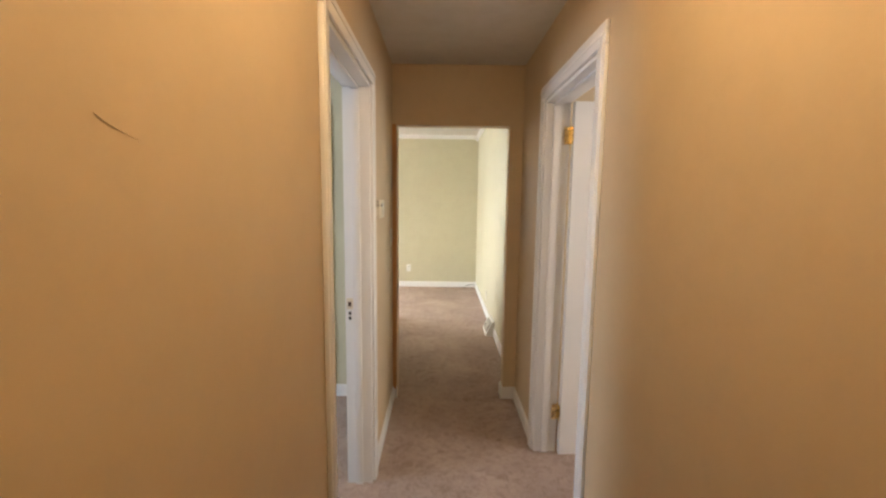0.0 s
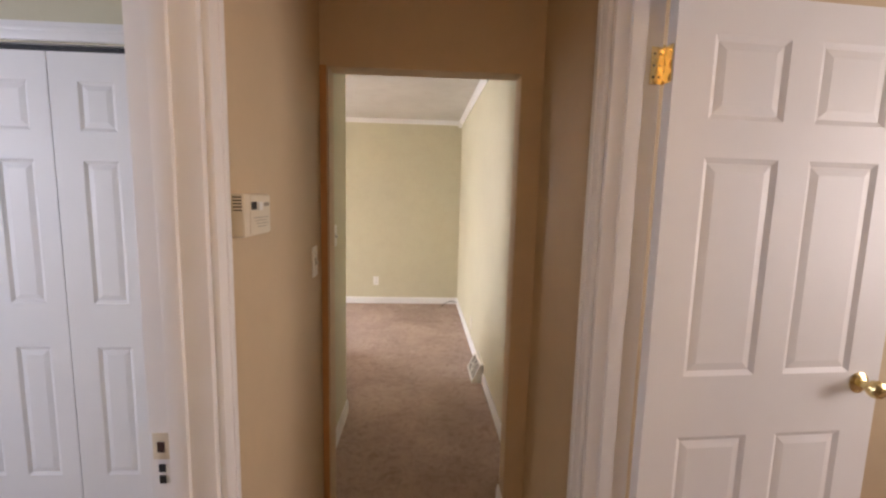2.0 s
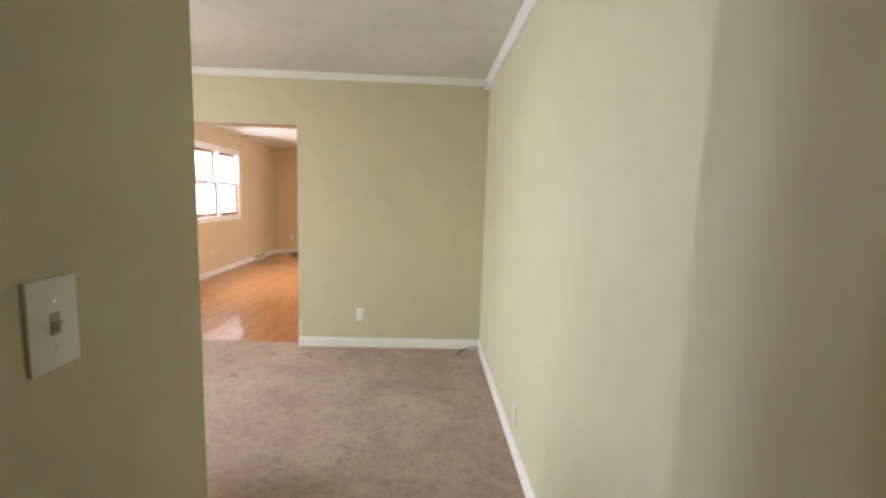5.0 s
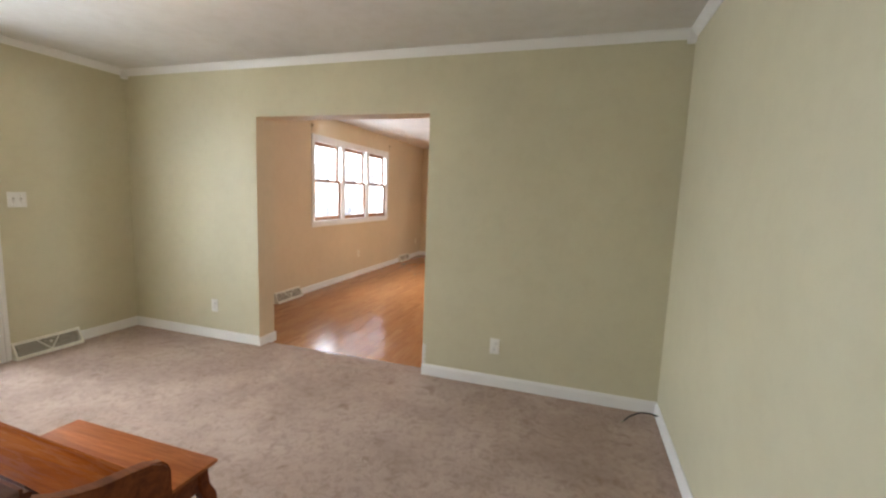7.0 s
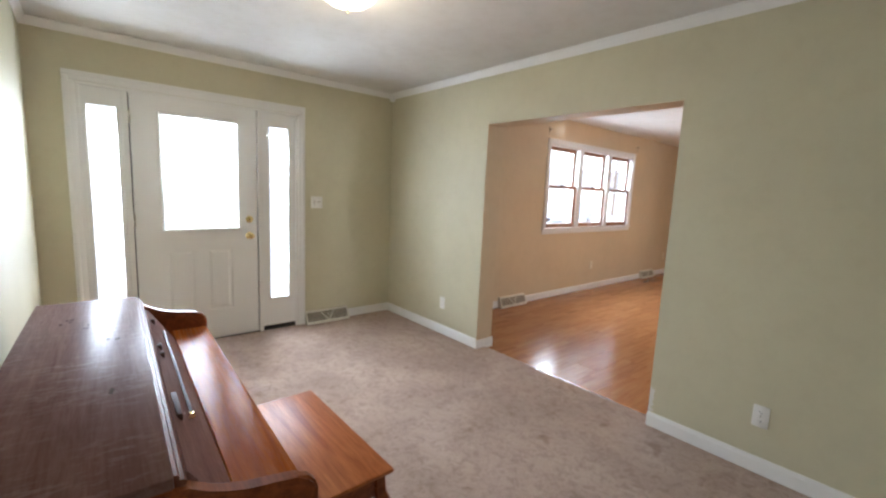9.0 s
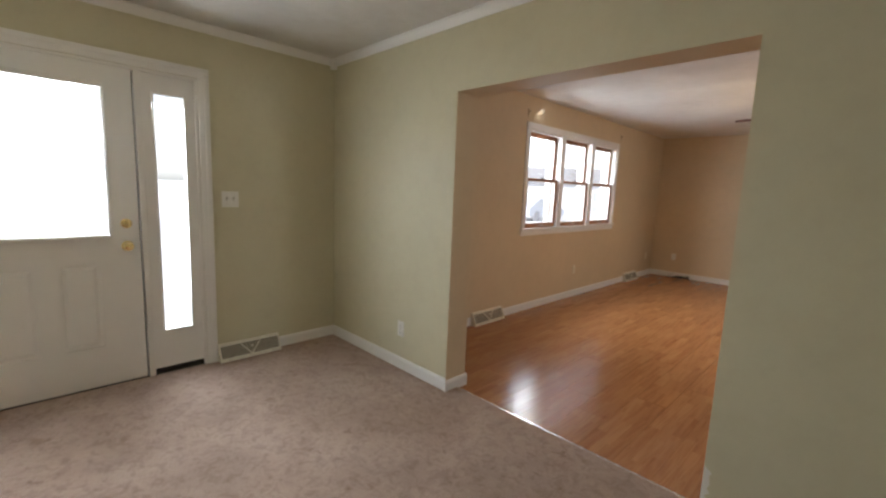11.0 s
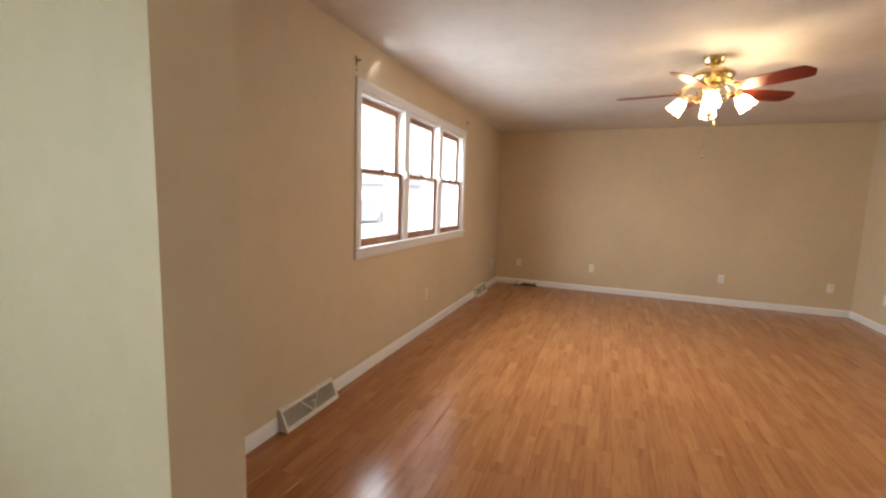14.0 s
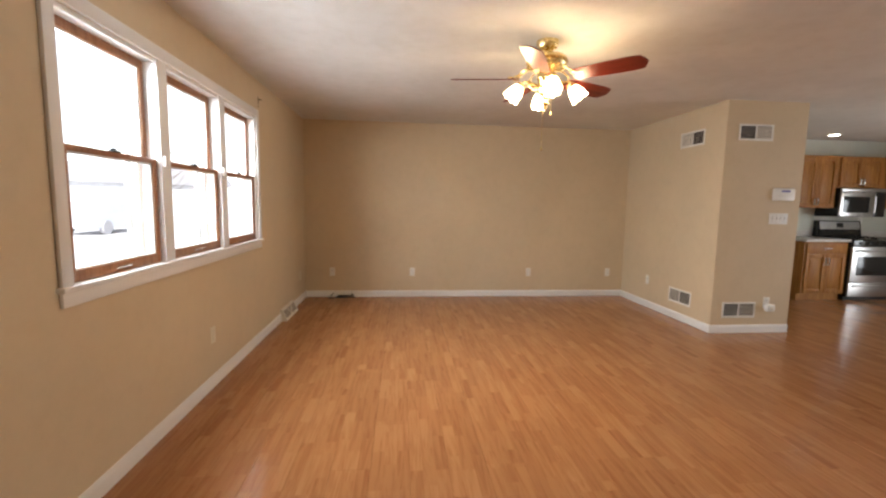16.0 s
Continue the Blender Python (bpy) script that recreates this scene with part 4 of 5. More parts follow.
# marks on the walls
_bm = bmesh.new()
tube(_bm, [(HX0 + 0.0006, 0.263, 1.535), (HX0 + 0.0006, 0.282, 1.527), (HX0 + 0.0006, 0.302, 1.522), (HX0 + 0.0006, 0.322, 1.517)], [0.0003, 0.0007, 0.0005, 0.0003], 5)
part("scratch", _bm, plain("scuffed_paint", (0.57, 0.45, 0.30), 0.7), bpy.data.objects["wall_hall_west"], "faint thin scratch")
_bm = bmesh.new()
random.seed(8)
_pts = [(FO[1] + 0.004 + 0.03 * abs(math.sin(k * 1.7)) * (1 if 0 < k < 9 else 0.3), 0.10 + 0.018 * k) for k in range(10)]
_f = [_bm.verts.new((x, LY1 - 0.0015, z)) for x, z in _pts] + [_bm.verts.new((FO[1] + 0.0005, LY1 - 0.0015, 0.10 + 0.018 * 9)), _bm.verts.new((FO[1] + 0.0005, LY1 - 0.0015, 0.10))]
_bm.faces.new(_f)
_g = bmesh.ops.extrude_face_region(_bm, geom=_bm.faces[:])
bmesh.ops.translate(_bm, vec=(0, 0.0012, 0), verts=[v for v in _g["geom"] if isinstance(v, bmesh.types.BMVert)])
part("plaster_chip", _bm, M_CEIL, bpy.data.objects["wall_north"], "chipped white plaster at the corner", False)
# thin dark tube puts the shade of the moulding's gap into colour
_bm = bmesh.new()
tube(_bm, [(LX1 - 0.004, 3.85, CEIL_L - 0.058), (LX1 - 0.006, 4.1, CEIL_L - 0.061), (LX1 - 0.006, 4.3, CEIL_L - 0.060), (LX1 - 0.004, 4.5, CEIL_L - 0.0585)], [0.001, 0.004, 0.0035, 0.001], 6)
part("crown_gap_shade", _bm, M_DARK, bpy.data.objects["wall_living_east"], "dark thread for the shade in the gap under the loose moulding")


# ---- wall fixtures ----
def outlet(m, group, mat=None, duplex=True):
    mat = mat or M_PLATE
    o = thing("wall_outlet", m, "white duplex wall outlet with cover plate" if mat is M_PLATE else "tan duplex wall outlet with cover plate", "outlet", group)
    part("cover_plate", boxm(-0.036, 0, -0.058, 0.036, 0.005, 0.058, bevel=0.002), mat, o)
    for s in (-1, 1):
        bm = bmesh.new()
        box(bm, -0.017, 0.004, s * 0.024 - 0.014, 0.017, 0.0068, s * 0.024 + 0.014, bevel=0.002)
        r = part("receptacle", bm, mat, o)
        bm = bmesh.new()
        box(bm, -0.008, 0.006, s * 0.024 - 0.003, -0.006, 0.0072, s * 0.024 + 0.006)
        box(bm, 0.006, 0.006, s * 0.024 - 0.002, 0.008, 0.0072, s * 0.024 + 0.006)
        lathe(bm, [(0.0025, 0.006), (0.0025, 0.0072)], 8, (0, 0, s * 0.024 - 0.008), Matrix.Rotation(radians(-90), 4, "X"))
        part("slots", bm, M_DARK, r)
    bm = bmesh.new()
    lathe(bm, [(0.003, 0.004), (0.003, 0.0058)], 8, (0, 0, 0), Matrix.Rotation(radians(-90), 4, "X"))
    part("screw", bm, M_CHROME, o)
    return o


def switch(m, gangs, label, mat=None):
    mat = mat or M_PLATE
    o = thing("light_switch", m, label, "light switch")
    w = 0.036 + 0.023 * (gangs - 1)
    part("cover_plate", boxm(-w, 0, -0.058, w, 0.005, 0.058, bevel=0.002), mat, o)
    for k in range(gangs):
        x = (k - (gangs - 1) / 2) * 0.046
        bm = bmesh.new()
        box(bm, x - 0.005, 0.004, -0.011, x + 0.005, 0.016, 0.003, bevel=0.0015)
        part("toggle", bm, mat, o)
        part("toggle_slot", boxm(x - 0.007, 0.0045, -0.014, x + 0.007, 0.0056, 0.014), M_GRILLE, o)
        for z in (-0.03, 0.03):
            bm = bmesh.new()
            lathe(bm, [(0.003, 0.004), (0.003, 0.0058)], 8, (x, 0, z), Matrix.Rotation(radians(-90), 4, "X"))
            part("screw", bm, M_CHROME, o)
    return o


outlet(pose(-0.068, LY1, 0.32, 0, 0, NY), "living room outlets")
outlet(pose(-2.64, LY1, 0.322, 0, 0, NY), "living room outlets")
for _x in (-2.65, -1.542, 0.145, 1.345):
    outlet(pose(_x, FY1, 0.356, 0, 0, NY), "family room outlets")
outlet(pose(FX0, 9.902, 0.372, 0, 0, PX), "family room outlets", M_IVORY)
outlet(pose(FX0, 12.50, 0.35, 0, 0, PX), "family room outlets", M_IVORY)
outlet(pose(FX0, 7.36, 0.36, 0, 0, PX), "family room outlets", M_IVORY)
outlet(pose(BX0, 12.138, 0.365, 0, 0, NX), "family room outlets")
_o = outlet(pose(2.205, BY, 0.33, 0, 0, NY), "family room outlets")
switch(pose(LX0, 5.735, 1.235, 0, 0, PX), 2, "white double toggle light switch near the front door")
switch(pose(HX0, 2.643, 1.19, 0, 0, PX), 1, "white toggle light switch at the hall's end")
switch(pose(SX, 3.362, 1.22, 0, 0, PX), 1, "white toggle light switch on the return wall")
switch(pose(2.246, BY, 1.226, 0, 0, NY), 4, "white four-gang light switch")
# plug-in device below the kitchen-side switch
pd = thing("plug_in_device", pose(2.222, BY - 0.0075, 0.295, 0, 0, NY), "small white plug-in device in an outlet", "plug-in device")
part("body", boxm(-0.045, 0.0, -0.055, 0.045, 0.05, 0.02, bevel=0.012), M_PLATE, pd)
part("button", boxm(-0.012, 0.049, -0.03, 0.012, 0.053, -0.01, bevel=0.002), M_IVORY, pd)

# hall thermostat
th = thing("thermostat", pose(HX0, 2.018, 1.395, 0, 0, PX) @ Matrix.Diagonal((0.90, 1, 0.86, 1)), "ivory wall thermostat with a small dark display", "thermostat")
part("body", boxm(-0.083, 0, -0.054, 0.083, 0.032, 0.054, bevel=0.005), M_IVORY, th)
part("face", boxm(-0.078, 0.0315, -0.05, 0.055, 0.0345, 0.05, bevel=0.002), M_IVORY, th)
part("display", boxm(0.018, 0.034, 0.014, 0.05, 0.0355, 0.034), M_DARK, th, "dark liquid crystal display")
part("slider", boxm(-0.012, 0.034, 0.012, 0.014, 0.04, 0.034, bevel=0.002), M_PLATE, th)
part("logo_plate", boxm(-0.068, 0.0345, 0.022, -0.032, 0.0353, 0.032), M_GRILLE, th, "small grey mark")
for _k in range(4):
    part("text_line", boxm(-0.06 + 0.012 * (_k % 2), 0.0345, -0.008 - 0.008 * _k, 0.035 - 0.008 * _k, 0.0352, -0.0065 - 0.008 * _k), M_GRILLE, th)
for _k in range(5):
    part("side_vent", boxm(0.0825, 0.008, 0.012 + 0.008 * _k, 0.0842, 0.026, 0.015 + 0.008 * _k), M_DARK, th)

# alarm keypad
kp = thing("keypad", pose(2.269, BY, 1.48, 0, 0, NY), "white rounded alarm keypad with a small blue display", "keypad")
part("body", boxm(-0.125, 0, -0.065, 0.125, 0.028, 0.065, bevel=0.016), M_PLATE, kp)
part("display", boxm(-0.06, 0.0275, 0.022, 0.04, 0.0295, 0.045), plain("lilac_display", (0.22, 0.22, 0.45), 0.3), kp, "lilac display")
part("flap", boxm(-0.07, 0.027, -0.05, 0.07, 0.031, 0.0, bevel=0.003), M_PLATE, kp)


def vent_grille(m, w, h, label, flip=False):
    """Wall grille with two banks of louvres."""
    o = thing("wall_vent", m, label, "vent", "wall vents")
    bm = bmesh.new()
    ring_frame(bm, -w / 2 + 0.02, w / 2 - 0.02, -h / 2 + 0.02, h / 2 - 0.02, 0.02, 0.0, 0.008, 0.002)
    box(bm, -0.008, 0.0, -h / 2 + 0.02, 0.008, 0.007, h / 2 - 0.02)
    part("frame", bm, M_PLATE, o, "white painted frame")
    # near-black sheet in place of the shaded duct behind the slats
    part("duct_shade", boxm(-w / 2 + 0.02, -0.03, -h / 2 + 0.02, w / 2 - 0.02, 0.0005, h / 2 - 0.02), M_DARK, o)
    sl = bmesh.new()
    box(sl, 0, 0, 0, w / 2 - 0.03, 0.0014, 0.012)
    me = mesh_of("slat", sl, M_VENT)
    n = 9
    for side in (0, 1):
        for k in range(n):
            s = new("slat", me)
            s.parent = o
            s.matrix_basis = pose(-w / 2 + 0.021 if side == 0 else 0.009, 0.001, -h / 2 + 0.022 + k * (h - 0.044) / n, 38 if bool(side) != flip else -38, 0, 0)
    return o


vent_grille(pose(1.906, BY, 2.103, 0, 0, NY), 0.38, 0.165, "white two-bank wall vent high on the wall")
vent_grille(pose(1.89, BY, 0.25, 0, 0, NY), 0.38, 0.17, "white two-bank wall vent above the baseboard")
vent_grille(pose(BX0, 11.45, 2.10, 0, 0, NX), 0.40, 0.17, "white two-bank wall vent high on the wall", True)
vent_grille(pose(BX0, 11.47, 0.28, 0, 0, NX), 0.40, 0.17, "white two-bank wall vent above the baseboard", True)


def register(m, w, label, h=0.13, d=0.075):
    """Sloping baseboard register: enamelled shell, mesh grille, V-shaped bars, lever."""
    o = thing("baseboard_register", m, label, "floor register", "baseboard registers")
    out = [(0.0, 0.002), (d, 0.002), (d, 0.012), (0.022, h), (0.0, h)]
    for x0, x1 in ((-w / 2, -w / 2 + 0.012), (w / 2 - 0.012, w / 2)):
        bm = bmesh.new()
        prism(bm, out, x0, x1)
        part("end_cap", bm, M_REG, o, "", False)
    bm = bmesh.new()
    prism(bm, [(0, h - 0.001), (0.022, h), (0.03, h - 0.018), (0.0, h - 0.012)], -w / 2 + 0.0125, w / 2 - 0.0125)
    prism(bm, [(d - 0.012, 0.003), (d, 0.003), (d, 0.013), (d - 0.008, 0.03)], -w / 2 + 0.0125, w / 2 - 0.0125)
    part("shell", bm, M_REG, o, "", False)
    p, q = Vector((0, 0.0285, h - 0.018)), Vector((0, d - 0.0075, 0.027))
    up = (p - q).normalized()
    nrm = Vector((0, up.z, -up.y))
    # near-black block puts the shade inside the register into colour
    part("duct_shade", boxm(-w / 2 + 0.013, 0.004, 0.004, w / 2 - 0.013, 0.02, h - 0.02), M_DARK, o)
    L = (p - q).length
    bm = bmesh.new()
    step = 0.008
    for k in range(int((w - 0.03) / step)):
        x = -w / 2 + 0.016 + k * step
        c = q - nrm * 0.003
        vs = [bm.verts.new(v) for v in (c + Vector((x, 0, 0)), c + Vector((x + 0.0045, 0, 0)), c + up * L + Vector((x + 0.0045, 0, 0)), c + up * L + Vector((x, 0, 0)))]
        f = bm.faces.new(vs)
    for k in range(int(L / step)):
        c = q - nrm * 0.004 + up * (k * step)
        vs = [bm.verts.new(v) for v in (c + Vector((-w / 2 + 0.013, 0, 0)), c + Vector((w / 2 - 0.013, 0, 0)), c + up * 0.0045 + Vector((w / 2 - 0.013, 0, 0)), c + up * 0.0045 + Vector((-w / 2 + 0.013, 0, 0)))]
        bm.faces.new(vs)
    g = bmesh.ops.extrude_face_region(bm, geom=bm.faces[:])
    bmesh.ops.translate(bm, vec=-nrm * 0.0015, verts=[v for v in g["geom"] if isinstance(v, bmesh.types.BMVert)])
    part("grille", bm, M_GRILLE, o, "fine metal mesh grille", False)
    for s in (-1, 1):
        bm = bmesh.new()
        tube(bm, [q + Vector((0, 0, 0)) + nrm * 0.001, q + up * L * 0.97 + Vector((s * w * 0.16, 0, 0)) + nrm * 0.001], 0.0045, 6)
        part("bar", bm, M_REG, o)
    bm = bmesh.new()
    c = q + up * L * 0.62
    tube(bm, [c, c + nrm * 0.022], 0.004, 6)
    lathe(bm, [(0.007, -0.006), (0.008, 0), (0.007, 0.006)], 10, tuple(c + nrm * 0.022))
    part("lever", bm, M_REG, o)
    return o


register(pose(LX0, 5.845, CARPET - 0.002, 0, 0, PX), 0.46, "cream enamelled baseboard register on the carpet")
register(pose(LX1, 4.305, CARPET - 0.002, 0, 0, NX), 0.31, "cream enamelled baseboard register on the long wall", 0.15, 0.09)
register(pose(FX0, 8.07, 0, 0, 0, PX), 0.48, "cream enamelled baseboard register on the laminate")
register(pose(FX0, 11.80, 0, 0, 0, PX), 0.48, "cream enamelled baseboard register near the corner")

# blank cover on the long wall, cable on the carpet, cable in the far corner
bc = thing("cover_plate", pose(LX1, 5.0, 0.24, 0, 0, NX), "pale blank wall plate", "wall plate")
part("plate", boxm(-0.036, 0, -0.058, 0.036, 0.006, 0.058, bevel=0.0015), M_VENT, bc)
cb = thing("cable", pose(0.99, 6.5, CARPET), "short dark coaxial cable end lying on the carpet", "cable")
_bm = bmesh.new()
tube(_bm, [(0.015, -0.03, 0.05), (-0.03, -0.05, 0.07), (-0.09, -0.07, 0.075), (-0.15, -0.09, 0.05), (-0.19, -0.105, 0.012)], 0.0045, 8)
part("cord", _bm, M_RUBBER, cb)
_bm = bmesh.new()
tube(_bm, [(-0.187, -0.104, 0.016), (-0.203, -0.11, 0.007)], 0.006, 8)
part("connector", _bm, M_CHROME, cb, "metal screw connector")
cb = thing("cable_coil", pose(-2.46, 12.68, 0.0), "black coiled cable lying on the laminate", "cable")
_bm = bmesh.new()
random.seed(5)
tube(_bm, [(0.11 * math.cos(a * 0.9) + 0.02 * math.sin(3.1 * a), 0.045 * math.sin(a * 0.9), 0.012 + 0.0035 * (a / 1.3) ) for a in [0.35 * k for k in range(44)]], 0.007, 6)
tube(_bm, [(-0.1, 0.02, 0.008), (-0.16, -0.01, 0.008), (-0.22, -0.03, 0.01), (-0.2, 0.05, 0.03), (-0.17, 0.1, 0.06)], 0.006, 6)
part("cord", _bm, M_RUBBER, cb)


# ---- ceiling fan with light kit ----
fan = thing("ceiling_fan", pose(FAN[0], FAN[1], CEIL_F), "brass ceiling fan with five cherry blades and lit lamp shades", "ceiling fan")
_bm = bmesh.new()
lathe(_bm, [(0.074, 0.0), (0.074, -0.016), (0.064, -0.044), (0.036, -0.06), (0.018, -0.064), (0.018, -0.095)], 32)
part("canopy", _bm, M_BRASS, fan)
_bm = bmesh.new()
lathe(_bm, [(0.03, -0.088), (0.085, -0.095), (0.122, -0.106), (0.135, -0.12), (0.135, -0.158), (0.126, -0.172), (0.10, -0.182), (0.06, -0.19), (0.05, -0.2)], 40)
part("motor_housing", _bm, M_BRASS, fan, "polished brass motor housing")
_bm = bmesh.new()
lathe(_bm, [(0.1365, -0.130), (0.139, -0.133), (0.139, -0.146), (0.1365, -0.149)], 40)
part("housing_band", _bm, plain("antique_brass", (0.45, 0.27, 0.08), 0.3, 1.0), fan)
for _k in range(5):
    a = radians(-45 + 72 * _k)
    R = Matrix.Rotation(a, 4, "Z")
    bm = bmesh.new()
    # scrolled blade iron
    for s in (-1, 1):
        tube(bm, [R @ Vector(p) for p in ((0.09, s * 0.012, -0.172), (0.13, s * 0.035, -0.185), (0.17, s * 0.042, -0.212), (0.2, s * 0.025, -0.232), (0.215, s * 0.0, -0.234))], 0.006, 6)
    for p in ((0.2, 0.03), (0.2, -0.03), (0.24, 0.0)):
        lathe(bm, [(0.02, -0.246), (0.022, -0.241), (0.02, -0.232)], 12, tuple(R @ Vector((p[0], p[1], 0))))
    iron = part("blade_iron", bm, M_BRASS, fan, "scrolled brass blade iron")
    bm = bmesh.new()
    outline = [(0.185, -0.05), (0.21, -0.056), (0.40, -0.068), (0.56, -0.07), (0.612, -0.062), (0.632, -0.03), (0.645, 0.0), (0.632, 0.03), (0.612, 0.062), (0.56, 0.07), (0.40, 0.068), (0.21, 0.056), (0.185, 0.05)]
    top = [bm.verts.new((x, y, 0.003)) for x, y in outline]
    bot = [bm.verts.new((x, y, -0.003)) for x, y in outline]
    bm.faces.new(top)
    bm.faces.new(list(reversed(bot)))
    for i in range(len(outline)):
        j = (i + 1) % len(outline)
        bm.faces.new((top[i], bot[i], bot[j], top[j]))
    bl = part("blade", bm, M_BLADE, fan, "cherry-stained wooden blade", False)
    bl.matrix_basis = Matrix.Translation((0, 0, -0.246)) @ R @ Matrix.Rotation(radians(-17), 4, "X")
_bm = bmesh.new()
lathe(_bm, [(0.05, -0.2), (0.062, -0.208), (0.064, -0.24), (0.05, -0.262), (0.045, -0.29), (0.055, -0.305), (0.05, -0.34), (0.028, -0.36), (0.02, -0.39), (0.024, -0.405), (0.012, -0.42), (0.016, -0.432), (0.004, -0.446)], 28)
part("light_hub", _bm, M_BRASS, fan, "turned brass light kit hub")
for _k in range(4):
    a = radians(-8 + 90 * _k)
    R = Matrix.Rotation(a, 4, "Z")
    bm = bmesh.new()
    tube(bm, [R @ Vector(p) for p in ((0.05, 0, -0.29), (0.085, 0, -0.275), (0.12, 0, -0.262), (0.15, 0, -0.268), (0.165, 0, -0.285))], 0.008, 8)
    tube(bm, [R @ Vector(p) for p in ((0.06, 0, -0.31), (0.09, 0, -0.315), (0.11, 0, -0.295), (0.1, 0, -0.275), (0.085, 0, -0.285))], 0.005, 6)
    arm = part("lamp_arm", bm, M_BRASS, fan, "curled brass lamp arm")
    T = R @ Matrix.Translation((0.163, 0, -0.28)) @ Matrix.Rotation(radians(180 - 38), 4, "Y")
    bm = bmesh.new()
    lathe(bm, [(0.012, -0.01), (0.028, 0.0), (0.03, 0.018), (0.026, 0.026)], 18, (0, 0, 0), T)
    part("shade_holder", bm, M_BRASS, arm)
    bm = bmesh.new()
    prof = [(0.026, 0.018), (0.036, 0.032), (0.047, 0.058), (0.052, 0.082), (0.052, 0.1), (0.058, 0.118)]
    seg = 32
    rings = []
    for off in (0.0, 0.003):
        for idx, (r, z) in (enumerate(prof) if off == 0 else reversed(list(enumerate(prof)))):
            ring = []
            for i in range(seg):
                an = 2 * math.pi * i / seg
                flute = 1 + (0.05 * math.sin(8 * an)) * (idx / 5) ** 2
                ring.append(bm.verts.new(T @ Vector(((r - off) * flute * math.cos(an), (r - off) * flute * math.sin(an), z + (0.006 * math.sin(8 * an) if idx == 5 else 0)))))
            rings.append(ring)
    for p, q in zip(rings, rings[1:]):
        for i in range(seg):
            bm.faces.new((p[i], p[(i + 1) % seg], q[(i + 1) % seg], q[i]))
    part("shade", bm, M_SHADE, arm, "lit fluted frosted glass shade")
for x, y, l, n in ((0.03, -0.03, 0.10, "pull_chain"), (-0.022, -0.02, 0.335, "pull_chain")):
    bm = bmesh.new()
    tube(bm, [(x, y, -0.36), (x, y, -0.36 - l)], 0.0018, 5)
    lathe(bm, [(0.003, 0), (0.008, -0.01), (0.009, -0.02), (0.003, -0.028)], 10, (x, y, -0.36 - l))
    part(n, bm, M_BRASS, fan)


def dome_lamp(place, r, label):
    o = thing("ceiling_lamp", pose(*place), label, "ceiling lamp")
    bm = bmesh.new()
    lathe(bm, [(r * 0.72, 0), (r * 0.75, -0.01), (r * 0.68, -0.024), (r * 0.3, -0.026)], 32)
    part("base_plate", bm, M_BRASS, o, "brass base")
    bm = bmesh.new()
    lathe(bm, [(r, -0.022), (r * 0.99, -0.035), (r * 0.9, -0.058), (r * 0.68, -0.082), (r * 0.35, -0.097), (0.008, -0.102)], 36)
    part("glass_dome", bm, M_DOME, o, "lit frosted glass dome")
    bm = bmesh.new()
    lathe(bm, [(0.014, -0.1), (0.016, -0.106), (0.008, -0.114), (0.011, -0.122), (0.003, -0.134)], 16)
    part("finial", bm, M_BRASS, o, "brass finial")


dome_lamp((-1.69, 5.06, CEIL_L), 0.15, "brass ceiling lamp with a lit glass dome")
dome_lamp((0.57, 0.45, CEIL_H), 0.13, "small brass hall ceiling lamp with lit glass dome")
rl = thing("recessed_light", pose(4.54, 12.55, CEIL_F), "round recessed kitchen downlight, lit", "recessed light")
_bm = bmesh.new()
lathe(_bm, [(0.085, 0), (0.09, -0.004), (0.088, -0.008), (0.07, -0.009)], 28)
part("trim_ring", _bm, M_PLATE, rl)
_bm = bmesh.new()
lathe(_bm, [(0.068, -0.004), (0.066, -0.011), (0.02, -0.013)], 28)
part("lens", _bm, M_CAN, rl, "glowing lens")


# ---- piano and bench ----
PX0, PX1 = -1.945, -0.447
# the piano stands a little askew to the wall
piano = thing("piano", pose(PX1, 4.08, CARPET - 0.002, 0, 0, -2.3) @ Matrix.Translation((-PX1, -4.08, 0)), "walnut spinet piano with a closed lid and worn top", "piano")
PZ, PB = 0.846, LY0 + 0.03
_bm = bmesh.new()
box(_bm, PX0 - 0.004, PB, PZ - 0.026, PX1 + 0.008, 4.078, PZ, bevel=0.004)
part("lid", _bm, M_PIANO_TOP, piano, "worn walnut lid with scratches, mauve sky sheen in its colour")
_bm = bmesh.new()
prism(_bm, [(4.0785, PZ - 0.006), (4.086, PZ - 0.007), (4.089, PZ - 0.012), (4.0875, PZ - 0.017), (4.096, PZ - 0.018), (4.101, PZ - 0.024), (4.098, PZ - 0.031), (4.0785, PZ - 0.031)], PX0 + 0.01, PX1 - 0.006)
part("lid_edge", _bm, M_PIANO_EDGE, piano, "moulded front edge of the lid")
# torn veneer on the lid
_rs = random.Random(12)
for _cx, _cy, _n in ((-1.62, 3.86, 5), (-1.52, 3.93, 3), (-1.36, 3.99, 3), (-0.9, 4.0, 3)):
    _bm = bmesh.new()
    for _k in range(_n):
        _px, _py = _cx + _rs.uniform(-0.03, 0.03), _cy + _rs.uniform(-0.02, 0.02)
        _a0 = _rs.uniform(0, 6)
        _bm.faces.new([_bm.verts.new((_px + _rs.uniform(0.006, 0.02) * math.cos(_a0 + _q * 1.05), _py + _rs.uniform(0.003, 0.007) * math.sin(_a0 + _q * 1.05), PZ + 0.0012)) for _q in range(6)])
    part("veneer_chip", _bm, M_CHIP, piano, "dark chip in the veneer", False)


